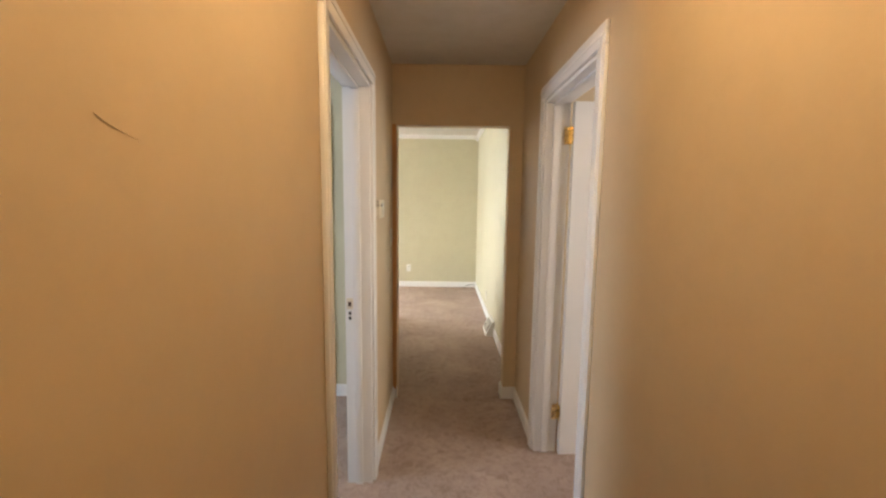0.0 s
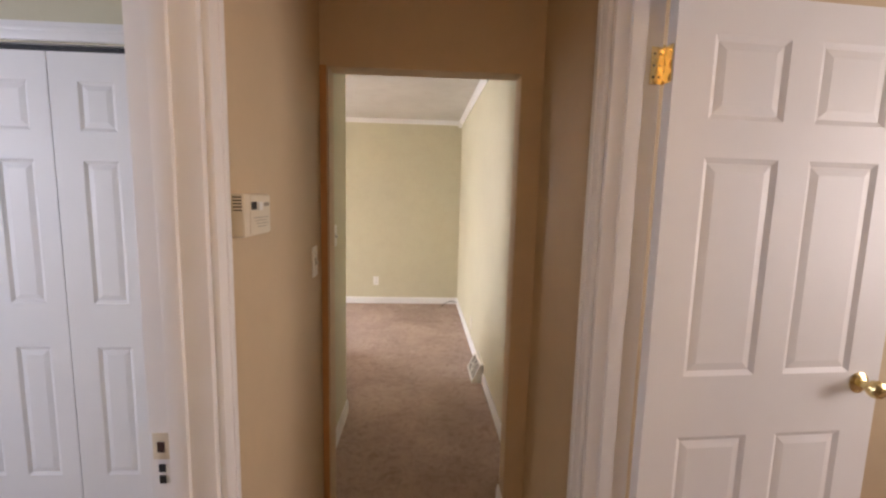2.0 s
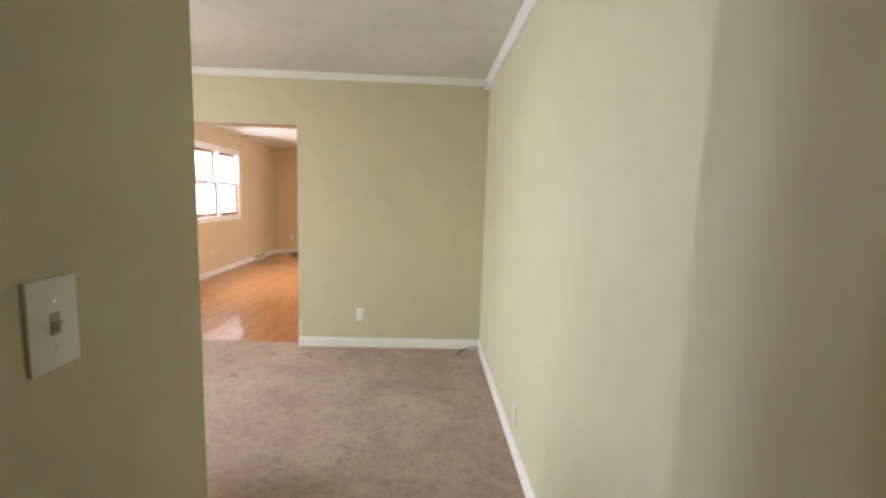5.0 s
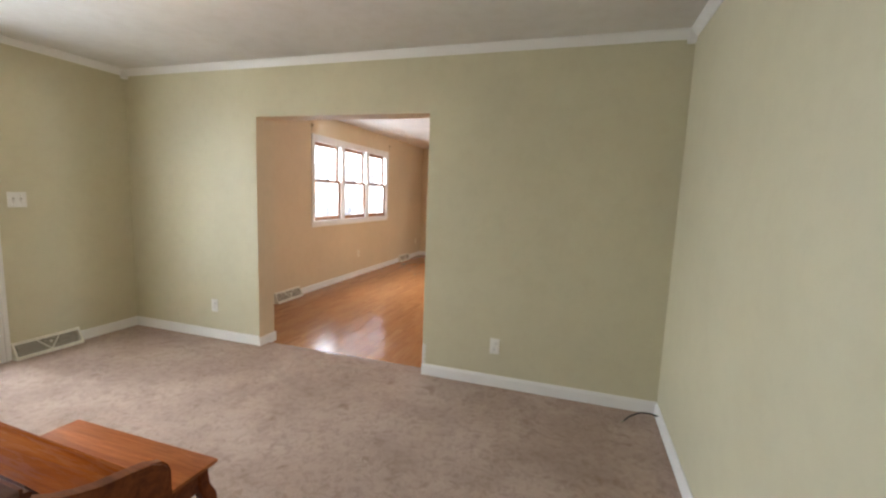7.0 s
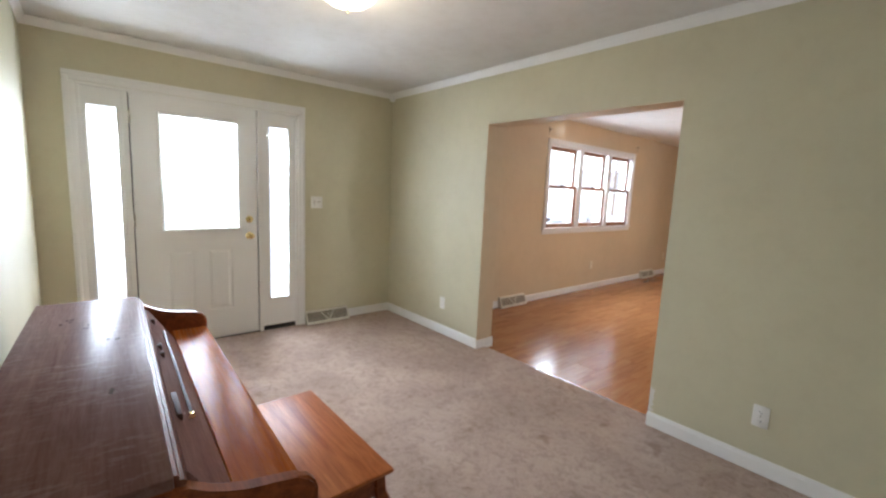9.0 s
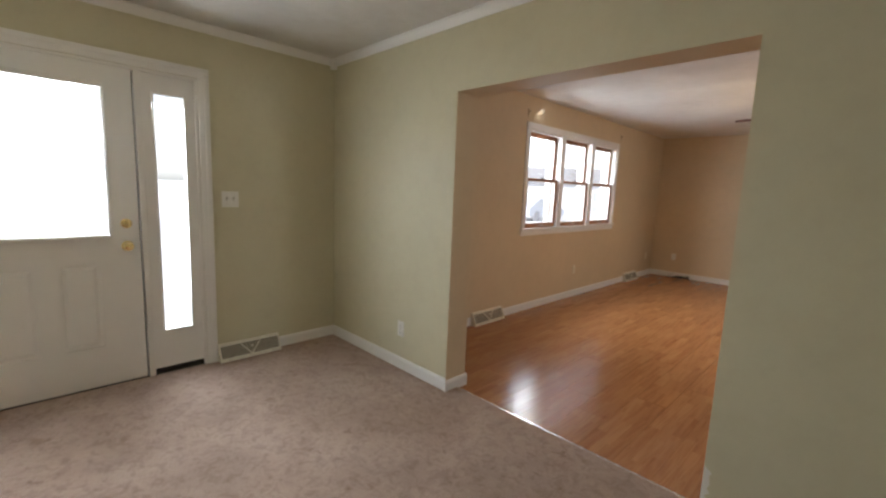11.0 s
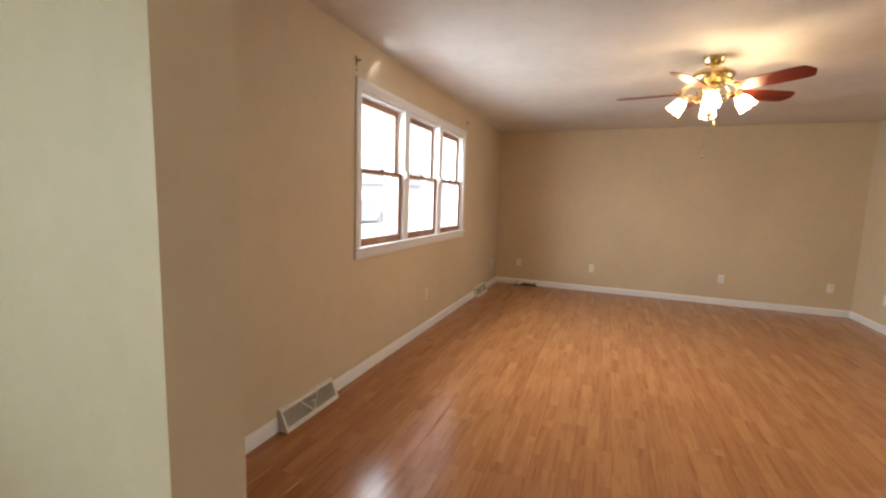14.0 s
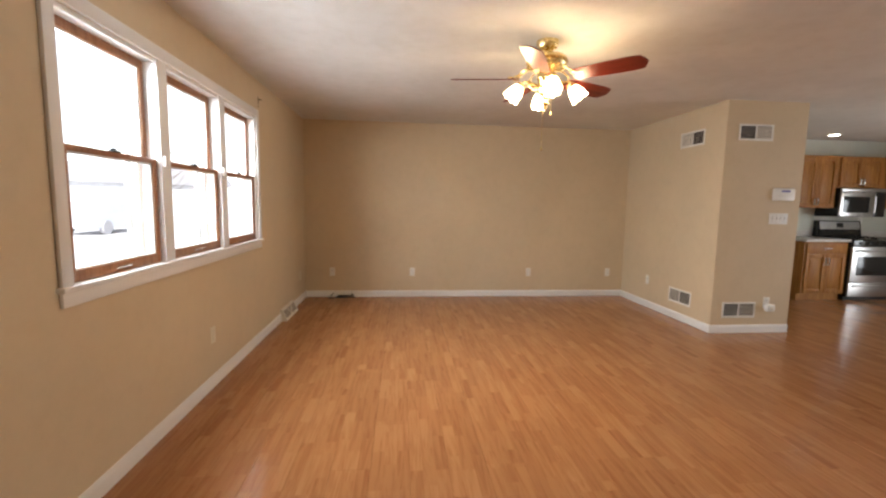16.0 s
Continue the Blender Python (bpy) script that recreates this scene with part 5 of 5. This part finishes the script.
# cheek ends with a swept top
def cheek(x0, x1):
    bm = bmesh.new()
    out = [(PB + 0.01, 0.03), (PB + 0.01, PZ - 0.03), (4.085, PZ - 0.03), (4.10, 0.810), (4.118, 0.799), (4.14, 0.786), (4.17, 0.774), (4.21, 0.762), (4.26, 0.755), (4.31, 0.746), (4.338, 0.736), (4.352, 0.72), (4.359, 0.70), (4.36, 0.59), (4.17, 0.56), (4.14, 0.5), (4.135, 0.03)]
    prism(bm, out, x0, x1)
    es = [e for e in bm.edges if abs(e.verts[0].co.x - e.verts[1].co.x) < 1e-6]
    bmesh.ops.bevel(bm, geom=es, offset=0.006, segments=3, affect="EDGES")
    part("cheek", bm, M_PIANO, piano, "swept walnut end panel")


cheek(PX1 - 0.03, PX1)
cheek(PX0, PX0 + 0.03)
_bm = bmesh.new()
box(_bm, PX0 + 0.031, PB + 0.012, 0.06, PX1 - 0.031, PB + 0.03, PZ - 0.03)
part("back_panel", _bm, M_PIANO_TOP, piano)
_bm = bmesh.new()
box(_bm, PX0 + 0.031, 4.06, 0.66, PX1 - 0.031, 4.08, PZ - 0.032)
part("inner_panel", _bm, M_PIANO_TOP, piano)
# sloping music desk folded down below the lid, its far upper corner rounded
_bm = bmesh.new()
_ud, _hd = Vector((0, 0.105, -0.160)), Vector((0, 0.836, 0.548))
_o = Vector((0, 4.102, 0.828))
_prof = [(PX1 - 0.034, 0.02), (PX1 - 0.034, 1.0), (PX0 + 0.14, 1.0), (PX0 + 0.14, 0.2), (PX0 + 0.15, 0.09), (PX0 + 0.175, 0.035), (PX0 + 0.21, 0.02)]
_ft = [_bm.verts.new(_o + _ud * u + Vector((x, 0, 0))) for x, u in _prof]
_bt = [_bm.verts.new(_o + _ud * u - _hd * 0.014 + Vector((x, 0, 0))) for x, u in _prof]
_bm.faces.new(_ft)
_bm.faces.new(list(reversed(_bt)))
for _k in range(len(_prof)):
    _q = (_k + 1) % len(_prof)
    _bm.faces.new((_ft[_k], _bt[_k], _bt[_q], _ft[_q]))
bmesh.ops.recalc_face_normals(_bm, faces=_bm.faces)
part("music_desk", _bm, M_PIANO_TOP, piano, "dark sloping music desk", False)
_bm = bmesh.new()
prism(_bm, [(4.20, 0.655), (4.212, 0.6685), (4.345, 0.669), (4.356, 0.664), (4.359, 0.655), (4.355, 0.645), (4.20, 0.64)], PX0 + 0.031, PX1 - 0.031)
part("fallboard", _bm, M_PIANO_FALL, piano, "polished walnut keyboard lid")
_bm = bmesh.new()
box(_bm, PX0 + 0.031, 4.325, 0.585, PX1 - 0.031, 4.346, 0.644, bevel=0.003)
part("key_slip", _bm, M_PIANO, piano)
_bm = bmesh.new()
box(_bm, PX0 + 0.031, 4.08, 0.56, PX1 - 0.031, 4.324, 0.584)
part("key_bed", _bm, M_PIANO, piano)
_bm = bmesh.new()
box(_bm, PX0 + 0.031, 4.09, 0.08, PX1 - 0.031, 4.11, 0.559)
part("knee_panel", _bm, M_PIANO, piano)
# thin metal rail on the desk
Q = lambda x, u, h: tuple(_o + _ud * u + _hd * h + Vector((x, 0, 0)))
_bm = bmesh.new()
tube(_bm, [Q(-1.64, 0.47, 0.007), Q(-1.35, 0.47, 0.007), Q(-1.1, 0.47, 0.007), Q(-0.85, 0.47, 0.007)], 0.0042, 8)
part("music_rail", _bm, M_RAIL, piano, "thin dark metal music rail")
_bm = bmesh.new()
tube(_bm, [Q(-0.852, 0.47, 0.007), Q(-0.835, 0.47, 0.007)], 0.0075, 8)
part("rail_tip", _bm, M_BRASS, piano, "brass rail tip")
for _x, _w in ((-1.63, 0.010), (-1.30, 0.012), (-1.22, 0.012), (-0.815, 0.07)):
    _bm = bmesh.new()
    _c = Q(_x, 0.14, 0.0)
    box(_bm, _c[0] - _w, _c[1] - 0.004, _c[2] - 0.010, _c[0] + _w, _c[1] + 0.010, _c[2] + 0.010, bevel=0.003)
    part("hinge", _bm, M_HINGE, piano, "dark metal desk hinge")
for _x in (PX0 + 0.03, PX1 - 0.03):
    _bm = bmesh.new()
    lathe(_bm, [(0.02, 0.03), (0.026, 0.06), (0.018, 0.09), (0.03, 0.3), (0.034, 0.45), (0.026, 0.48), (0.036, 0.52), (0.036, 0.558)], 20, (_x - math.copysign(0.01, _x + 1.2), 4.32, 0))
    lg = part("front_leg", _bm, M_PIANO, piano, "turned walnut front leg")
    part("toe_block", boxm(_x - 0.035 - math.copysign(0.01, _x + 1.2), 4.115, 0.002, _x + 0.035 - math.copysign(0.01, _x + 1.2), 4.36, 0.045, bevel=0.006), M_PIANO, piano)
_bm = bmesh.new()
box(_bm, PX0, PB + 0.01, 0.002, PX1, 4.112, 0.029)
part("plinth", _bm, M_PIANO_TOP, piano)
for _k in range(3):
    _bm = bmesh.new()
    tube(_bm, [(-1.3 + 0.06 * _k, 4.11, 0.075), (-1.3 + 0.06 * _k, 4.16, 0.07), (-1.3 + 0.06 * _k, 4.2, 0.06)], [0.008, 0.012, 0.014], 8)
    part("pedal", _bm, M_BRASS, piano, "brass pedal")

BZ = 0.405
bench = thing("piano_bench", pose(-1.098, 4.588, CARPET - 0.002), "orange-brown wooden piano bench with curved legs", "bench")
_bm = bmesh.new()
bw, bd = 0.365, 0.185
box(_bm, -bw, -bd, BZ - 0.014, bw, bd, BZ, bevel=0.004)
box(_bm, -bw + 0.008, -bd + 0.008, BZ - 0.022, bw - 0.008, bd - 0.008, BZ - 0.0145, bevel=0.003)
part("seat_lid", _bm, M_BENCH, bench, "polished wooden lid with wear")
for nm, a in (("apron", (-bw + 0.05, bd - 0.04, bw - 0.05, bd - 0.02)), ("apron", (-bw + 0.05, -bd + 0.02, bw - 0.05, -bd + 0.04)), ("side_apron", (-bw + 0.03, -bd + 0.05, -bw + 0.05, bd - 0.05)), ("side_apron", (bw - 0.05, -bd + 0.05, bw - 0.03, bd - 0.05))):
    part(nm, boxm(a[0], a[1], BZ - 0.1, a[2], a[3], BZ - 0.023, bevel=0.002), M_PIANO, bench)
for sx in (-1, 1):
    for sy in (-1, 1):
        bm = bmesh.new()
        rings = []
        for z, o, r in ((BZ - 0.0225, -0.004, 0.022), (BZ - 0.09, -0.002, 0.024), (BZ - 0.13, 0.010, 0.026), (BZ - 0.18, 0.016, 0.022), (BZ - 0.25, 0.006, 0.016), (BZ - 0.32, -0.006, 0.013), (0.05, -0.004, 0.012), (0.02, 0.008, 0.015), (0.002, 0.014, 0.014)):
            cx, cy = sx * (bw - 0.042 + o), sy * (bd - 0.036 + o)
            rings.append([bm.verts.new((cx + dx * r, cy + dy * r, z)) for dx, dy in ((-1, -0.7), (-0.7, -1), (0.7, -1), (1, -0.7), (1, 0.7), (0.7, 1), (-0.7, 1), (-1, 0.7))])
        for p, q in zip(rings, rings[1:]):
            for i in range(8):
                bm.faces.new((p[i], p[(i + 1) % 8], q[(i + 1) % 8], q[i]))
        bm.faces.new(rings[0])
        bm.faces.new(list(reversed(rings[-1])))
        part("leg", bm, M_PIANO, bench, "curved cabriole leg")


# ---- kitchen ----
def cabinet_door(parent, x0, x1, z0, z1, y, arched, handle):
    bm = bmesh.new()
    st = 0.05
    for c0, c1, b0, b1 in cells(x0, x1, z0, z1, [(x0 + st, x1 - st, z0 + st, z1 - st)]):
        box(bm, c0, y, b0, c1, y + 0.018, b1, bevel=0.002)
    box(bm, x0 + st - 0.002, y + 0.0, z0 + st - 0.002, x1 - st + 0.002, y + 0.003, z1 - st + 0.002)
    if arched:
        n = 8
        w = x1 - x0 - 2 * st
        pts = [(x0 + st + w * k / n, z1 - st - 0.001 - 0.045 * (1 - math.sin(math.pi * k / n) ** 0.6)) for k in range(n + 1)]
        for (xa, za), (xb, zb) in zip(pts, pts[1:]):
            vs = [bm.verts.new((x, yy, z)) for yy in (y + 0.002, y + 0.0178) for x, z in ((xa, za), (xb, zb), (xb, z1 - st + 0.001), (xa, z1 - st + 0.001))]
            bm.faces.new(vs[4:])
            bm.faces.new((vs[0], vs[1], vs[5], vs[4]))
    frustum(bm, x0 + st + 0.014, z0 + st + 0.014, x1 - st - 0.014, z1 - st - (0.05 if arched else 0.014), y + 0.003, y + 0.014, 0.02)
    d = part("door", bm, M_OAK, parent, "honey oak raised-panel door")
    hx, hz0, hz1 = handle
    bm = bmesh.new()
    tube(bm, [(hx, y + 0.018, hz0), (hx, y + 0.043, hz0 + 0.012), (hx, y + 0.046, (hz0 + hz1) / 2), (hx, y + 0.043, hz1 - 0.012), (hx, y + 0.018, hz1)], 0.0085, 8)
    part("handle", bm, M_CHROME, d, "brushed metal pull")
    return d


def cabinet(name, x0, x1, z0, z1, depth, label, doors, arched, drawer=False):
    c = thing(name, pose(x1, KY1, 0, 0, 0, NY), label, "cabinet", name + "s")
    w = x1 - x0
    bm = bmesh.new()
    kick = 0.1 if z0 < 0.05 else 0
    box(bm, 0, 0.001, z0 + kick, w, depth, z1)
    part("body", bm, M_OAK, c, "honey oak cabinet box", False)
    if kick:
        part("toe_kick", boxm(0.0, 0.001, 0.001, w, depth - 0.06, kick - 0.001), M_OAK, c)
    top = z1 - 0.02
    if drawer:
        bm = bmesh.new()
        box(bm, 0.03, depth + 0.001, z1 - 0.165, w - 0.03, depth + 0.018, z1 - 0.03, bevel=0.004)
        d = part("drawer", bm, M_OAK, c, "honey oak drawer front")
        bm = bmesh.new()
        tube(bm, [(w / 2 - 0.05, depth + 0.018, z1 - 0.097), (w / 2 - 0.04, depth + 0.042, z1 - 0.097), (w / 2 + 0.04, depth + 0.042, z1 - 0.097), (w / 2 + 0.05, depth + 0.018, z1 - 0.097)], 0.006, 8)
        part("handle", bm, M_CHROME, d)
        top = z1 - 0.18
    dw = (w - 0.05) / doors
    for k in range(doors):
        a = 0.025 + k * dw + 0.003
        b = a + dw - 0.006
        hx = b - 0.025 if k == 0 else a + 0.025
        hz = (top - 0.16, top - 0.06) if drawer else (z0 + 0.04, z0 + 0.14)
        cabinet_door(c, a, b, z0 + kick + 0.02, top, depth + 0.001, arched, (hx, *hz))
    return c


cabinet("base_cabinet", 4.120, 4.815, 0.0, 0.87, 0.58, "honey oak base cabinet with a drawer and two doors", 2, False, True)
cabinet("base_cabinet", 5.585, 6.350, 0.0, 0.87, 0.58, "honey oak base cabinet beside the range", 2, False, True)
cabinet("wall_cabinet", 4.120, 4.815, 1.36, 2.135, 0.31, "honey oak wall cabinet with arched doors", 2, True)
cabinet("wall_cabinet", 4.820, 5.580, 1.665, 2.135, 0.31, "short honey oak wall cabinet above the microwave", 2, True)
cabinet("wall_cabinet", 5.585, 6.280, 1.36, 2.135, 0.31, "honey oak wall cabinet beside the microwave", 2, True)
for _x0, _x1 in ((4.095, 4.817), (5.583, 6.350)):
    ct = thing("countertop", pose(_x0, KY1, 0.871), "pale laminate kitchen countertop on oak cabinets", "countertop", "countertops")
    part("slab", boxm(0, -0.625, 0, _x1 - _x0, -0.001, 0.038, bevel=0.006), M_COUNTER, ct)
    part("upstand", boxm(0, -0.022, 0.0385, _x1 - _x0, -0.001, 0.13, bevel=0.004), M_COUNTER, ct)

rg = thing("range", pose(5.580, KY1 - 0.01, 0, 0, 0, NY), "stainless steel gas range with a black cooktop", "range")
part("body", boxm(0.0, 0.0, 0.06, 0.756, 0.60, 0.90, bevel=0.004), M_BLACK, rg, "black range body")
part("feet_panel", boxm(0.02, 0.02, 0.002, 0.736, 0.56, 0.059), M_DARK, rg)
_bm = bmesh.new()
box(_bm, 0.004, 0.601, 0.28, 0.752, 0.635, 0.80, bevel=0.006)
_od = part("oven_door", _bm, M_STEEL, rg, "stainless oven door")
part("oven_window", boxm(0.09, 0.6345, 0.38, 0.666, 0.638, 0.66, bevel=0.001), M_BLACK, _od, "dark oven window")
_bm = bmesh.new()
tube(_bm, [(0.05, 0.636, 0.745), (0.05, 0.68, 0.75), (0.706, 0.68, 0.75), (0.706, 0.636, 0.745)], 0.011, 8)
part("oven_handle", _bm, M_STEEL, _od)
_bm = bmesh.new()
box(_bm, 0.004, 0.601, 0.065, 0.752, 0.63, 0.272, bevel=0.006)
_dr = part("drawer", _bm, M_STEEL, rg, "stainless storage drawer")
_bm = bmesh.new()
tube(_bm, [(0.06, 0.63, 0.225), (0.06, 0.66, 0.23), (0.696, 0.66, 0.23), (0.696, 0.63, 0.225)], 0.01, 8)
part("drawer_handle", _bm, M_STEEL, _dr)
part("control_panel", boxm(0.004, 0.601, 0.806, 0.752, 0.64, 0.90, bevel=0.008), M_BLACK, rg)
for _k in range(5):
    _bm = bmesh.new()
    lathe(_bm, [(0.022, 0), (0.02, 0.022), (0.012, 0.026)], 16, (0.11 + _k * 0.134, 0.64, 0.855), Matrix.Rotation(radians(-90), 4, "X"))
    part("knob", _bm, M_BLACK, rg)
for _cx in (0.19, 0.566):
    for _cy in (0.18, 0.44):
        _bm = bmesh.new()
        for _a in range(4):
            _r = Matrix.Rotation(radians(45 + 90 * _a), 4, "Z")
            tube(_bm, [_r @ Vector((0.02, 0, 0.03)), _r @ Vector((0.13, 0, 0.03)), _r @ Vector((0.14, 0, 0.0))], 0.007, 6)
        lathe(_bm, [(0.045, 0), (0.045, 0.012), (0.03, 0.018)], 16)
        _g = part("burner_grate", _bm, M_DARK, rg, "black cast iron burner grate")
        _g.location = (_cx, _cy, 0.901)
_bm = bmesh.new()
prism(_bm, [(0.0, 0.901), (0.10, 0.901), (0.085, 1.00), (0.055, 1.165), (0.0, 1.165)], 0.0, 0.756)
_bk = part("backguard", _bm, M_BLACK, rg, "black backguard")
_bm = bmesh.new()
prism(_bm, [(0.0705, 1.03), (0.0895, 1.03), (0.068, 1.15), (0.05, 1.15)], 0.03, 0.726)
part("backguard_trim", _bm, M_STEEL, _bk, "stainless control fascia")
_bm = bmesh.new()
prism(_bm, [(0.08, 1.06), (0.088, 1.06), (0.074, 1.125), (0.066, 1.125)], 0.32, 0.43)
part("display", _bm, M_BLACK, _bk, "black clock display")

mw = thing("microwave", pose(5.580, KY1 - 0.005, 1.235, 0, 0, NY), "stainless over-the-range microwave with dark glass", "microwave")
part("body", boxm(0.0, 0.0, 0.0, 0.756, 0.36, 0.425, bevel=0.003), M_BLACK, mw, "black microwave body")
_bm = bmesh.new()
box(_bm, 0.19, 0.361, 0.004, 0.754, 0.39, 0.37, bevel=0.005)
_md = part("door", _bm, M_STEEL, mw, "stainless microwave door")
part("window", boxm(0.28, 0.3895, 0.06, 0.71, 0.393, 0.30, bevel=0.001), M_BLACK, _md, "dark glass window")
_bm = bmesh.new()
tube(_bm, [(0.225, 0.39, 0.05), (0.225, 0.425, 0.07), (0.225, 0.425, 0.30), (0.225, 0.39, 0.32)], 0.011, 8)
part("handle", _bm, M_STEEL, _md)
part("control_panel", boxm(0.002, 0.361, 0.004, 0.186, 0.388, 0.37, bevel=0.004), M_BLACK, mw, "black control panel")
part("vent_strip", boxm(0.002, 0.361, 0.374, 0.754, 0.39, 0.423, bevel=0.008), M_STEEL, mw, "stainless vent strip")
_o = outlet(pose(5.650, KY1, 1.18, 0, 0, NY), "kitchen outlets")

# ---- outside, seen through the windows ----
_bm = bmesh.new()
box(_bm, -900, -900, -0.6, 900, 900, -0.35)
single("ground", _bm, M_SNOW, "snow-covered front lawn and ground", "ground", "structure")
single("road", boxm(-22, -200, -0.349, -15, 200, -0.34), M_ROAD, "pale wet street in front of the house", "road", "structure")
house = thing("house", pose(-28, 50, -0.35, 0, 0, -55), "pale sided single-storey house across the street", "house")
part("house_wall", boxm(-5, -8, 0, 4, 8, 3.0), M_SIDING, house, "", False)
_bm = bmesh.new()
_v = [_bm.verts.new(p) for p in ((-5.6, -8.6, 2.95), (4.6, -8.6, 2.95), (4.6, 8.6, 2.95), (-5.6, 8.6, 2.95), (-0.5, -8.6, 4.9), (-0.5, 8.6, 4.9))]
for q in ((0, 1, 2, 3), (0, 4, 5, 3), (1, 2, 5, 4), (0, 1, 4), (3, 5, 2)):
    _bm.faces.new([_v[i] for i in q])
part("roof", _bm, M_ROOFING, house, "grey shingle roof", False)
for _y, _w, _z in ((-5.5, 1.6, 1.0), (-1.5, 2.2, 0.9), (5.0, 1.4, 1.0)):
    wn = part("window", boxm(4.001, _y - _w / 2, _z, 4.04, _y + _w / 2, _z + 1.3), M_TRIM, house, "white framed window", False)
    part("pane", boxm(4.041, _y - _w / 2 + 0.08, _z + 0.08, 4.05, _y + _w / 2 - 0.08, _z + 1.22), M_CARGLASS, wn, "", False)
part("door", boxm(4.001, 1.6, 0.1, 4.05, 2.5, 2.15), M_TRIM, house, "white house door", False)
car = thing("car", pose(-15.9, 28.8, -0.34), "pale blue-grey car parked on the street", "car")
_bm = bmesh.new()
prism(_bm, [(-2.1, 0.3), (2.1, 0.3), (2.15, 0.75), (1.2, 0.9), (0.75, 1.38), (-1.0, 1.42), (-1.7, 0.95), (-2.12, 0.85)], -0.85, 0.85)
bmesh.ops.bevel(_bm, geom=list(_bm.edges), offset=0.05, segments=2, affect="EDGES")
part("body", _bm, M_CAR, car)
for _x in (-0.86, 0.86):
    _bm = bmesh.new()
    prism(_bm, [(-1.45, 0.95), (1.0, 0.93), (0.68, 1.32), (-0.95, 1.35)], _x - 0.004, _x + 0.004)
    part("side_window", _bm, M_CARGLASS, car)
for _x in (-0.8, 0.8):
    for _y in (-1.3, 1.35):
        _bm = bmesh.new()
        lathe(_bm, [(0.2, -0.1), (0.32, -0.1), (0.33, 0), (0.32, 0.1), (0.2, 0.1)], 20, (_x, _y, 0.335), Matrix.Rotation(radians(90), 4, "Y"))
        part("wheel", _bm, M_ROOFING, car)
random.seed(11)
tree = thing("tree", pose(-21, 44, -0.36), "bare winter tree on the front lawn", "tree")
_bm = bmesh.new()
tube(_bm, [(0, 0, 0), (0.03, 0.02, 1.2), (-0.03, 0.05, 2.6), (0.05, 0, 4.2), (0.0, 0.1, 6.5)], [0.17, 0.14, 0.12, 0.08, 0.02], 10)
part("trunk", _bm, M_BARK, tree)
_bm = bmesh.new()
for _k in range(26):
    z = 1.9 + 4.2 * _k / 26
    a = _k * 2.4 + random.uniform(-0.3, 0.3)
    l = random.uniform(1.0, 2.2) * (1.1 - _k / 40)
    p0 = Vector((0, 0.03, z))
    p1 = p0 + Vector((math.cos(a) * l * 0.5, math.sin(a) * l * 0.5, l * 0.3))
    p2 = p0 + Vector((math.cos(a + 0.2) * l, math.sin(a + 0.2) * l, l * 0.75))
    tube(_bm, [p0, p1, p2], [0.04, 0.025, 0.006], 5)
    for _j in range(4):
        q = p1.lerp(p2, 0.2 + 0.2 * _j)
        b = a + random.uniform(-1.2, 1.2)
        tube(_bm, [q, q + Vector((math.cos(b) * 0.4, math.sin(b) * 0.4, 0.3))], [0.012, 0.003], 4)
part("branches", _bm, M_BARK, tree)

# ---- laminate boards, last ----
random.seed(3)
LW, LL, GAP = 0.196, 1.286, 0.0006
_mesh = {}


def board_mesh(l):
    key = round(l, 3)
    if key not in _mesh:
        bm = bmesh.new()
        e = 0.0012
        x1, y1 = LW - GAP, l - GAP
        b = [bm.verts.new(p) for p in ((0, 0, -0.0118), (x1, 0, -0.0118), (x1, y1, -0.0118), (0, y1, -0.0118))]
        s = [bm.verts.new(p) for p in ((0, 0, -e), (x1, 0, -e), (x1, y1, -e), (0, y1, -e))]
        t = [bm.verts.new(p) for p in ((e, e, 0), (x1 - e, e, 0), (x1 - e, y1 - e, 0), (e, y1 - e, 0))]
        bm.faces.new(t)
        for lo, hi in ((b, s), (s, t)):
            for k in range(4):
                bm.faces.new((lo[k], lo[(k + 1) % 4], hi[(k + 1) % 4], hi[k]))
        _mesh[key] = mesh_of("board", bm, M_LAM)
    return _mesh[key]


rest = []
row = 0
x = FX0 + 0.004
while x < KX1:
    y = LY1 + 0.108
    first = (0.41, 0.86, 1.286, 0.62)[row % 4]
    while y < KY1:
        l = first if y < LY1 + 0.12 else LL
        if y + l > KY1:
            l = KY1 - y
        if x < 2.6 and y < 13.0:
            o = new("board", board_mesh(l))
            o.parent = floor_f
            o.location = (x, y, 0)
        else:
            rest.append((x, y, l))
        y += l
    x += LW
    row += 1
verts, faces = [], []
for x, y, l in rest:
    n = len(verts)
    e = 0.0012
    verts += [(x, y, -e), (x + LW - GAP, y, -e), (x + LW - GAP, y + l - GAP, -e), (x, y + l - GAP, -e), (x + e, y + e, 0), (x + LW - GAP - e, y + e, 0), (x + LW - GAP - e, y + l - GAP - e, 0), (x + e, y + l - GAP - e, 0)]
    faces += [(n + 4, n + 5, n + 6, n + 7), (n, n + 1, n + 5, n + 4), (n + 1, n + 2, n + 6, n + 5), (n + 2, n + 3, n + 7, n + 6), (n + 3, n, n + 4, n + 7)]
_me = bpy.data.meshes.new("boards")
_me.from_pydata(verts, [], faces)
_me.materials.append(M_LAM)
_o = new("boards", _me)
_o.parent = floor_f
_o["kind"] = "stuff"
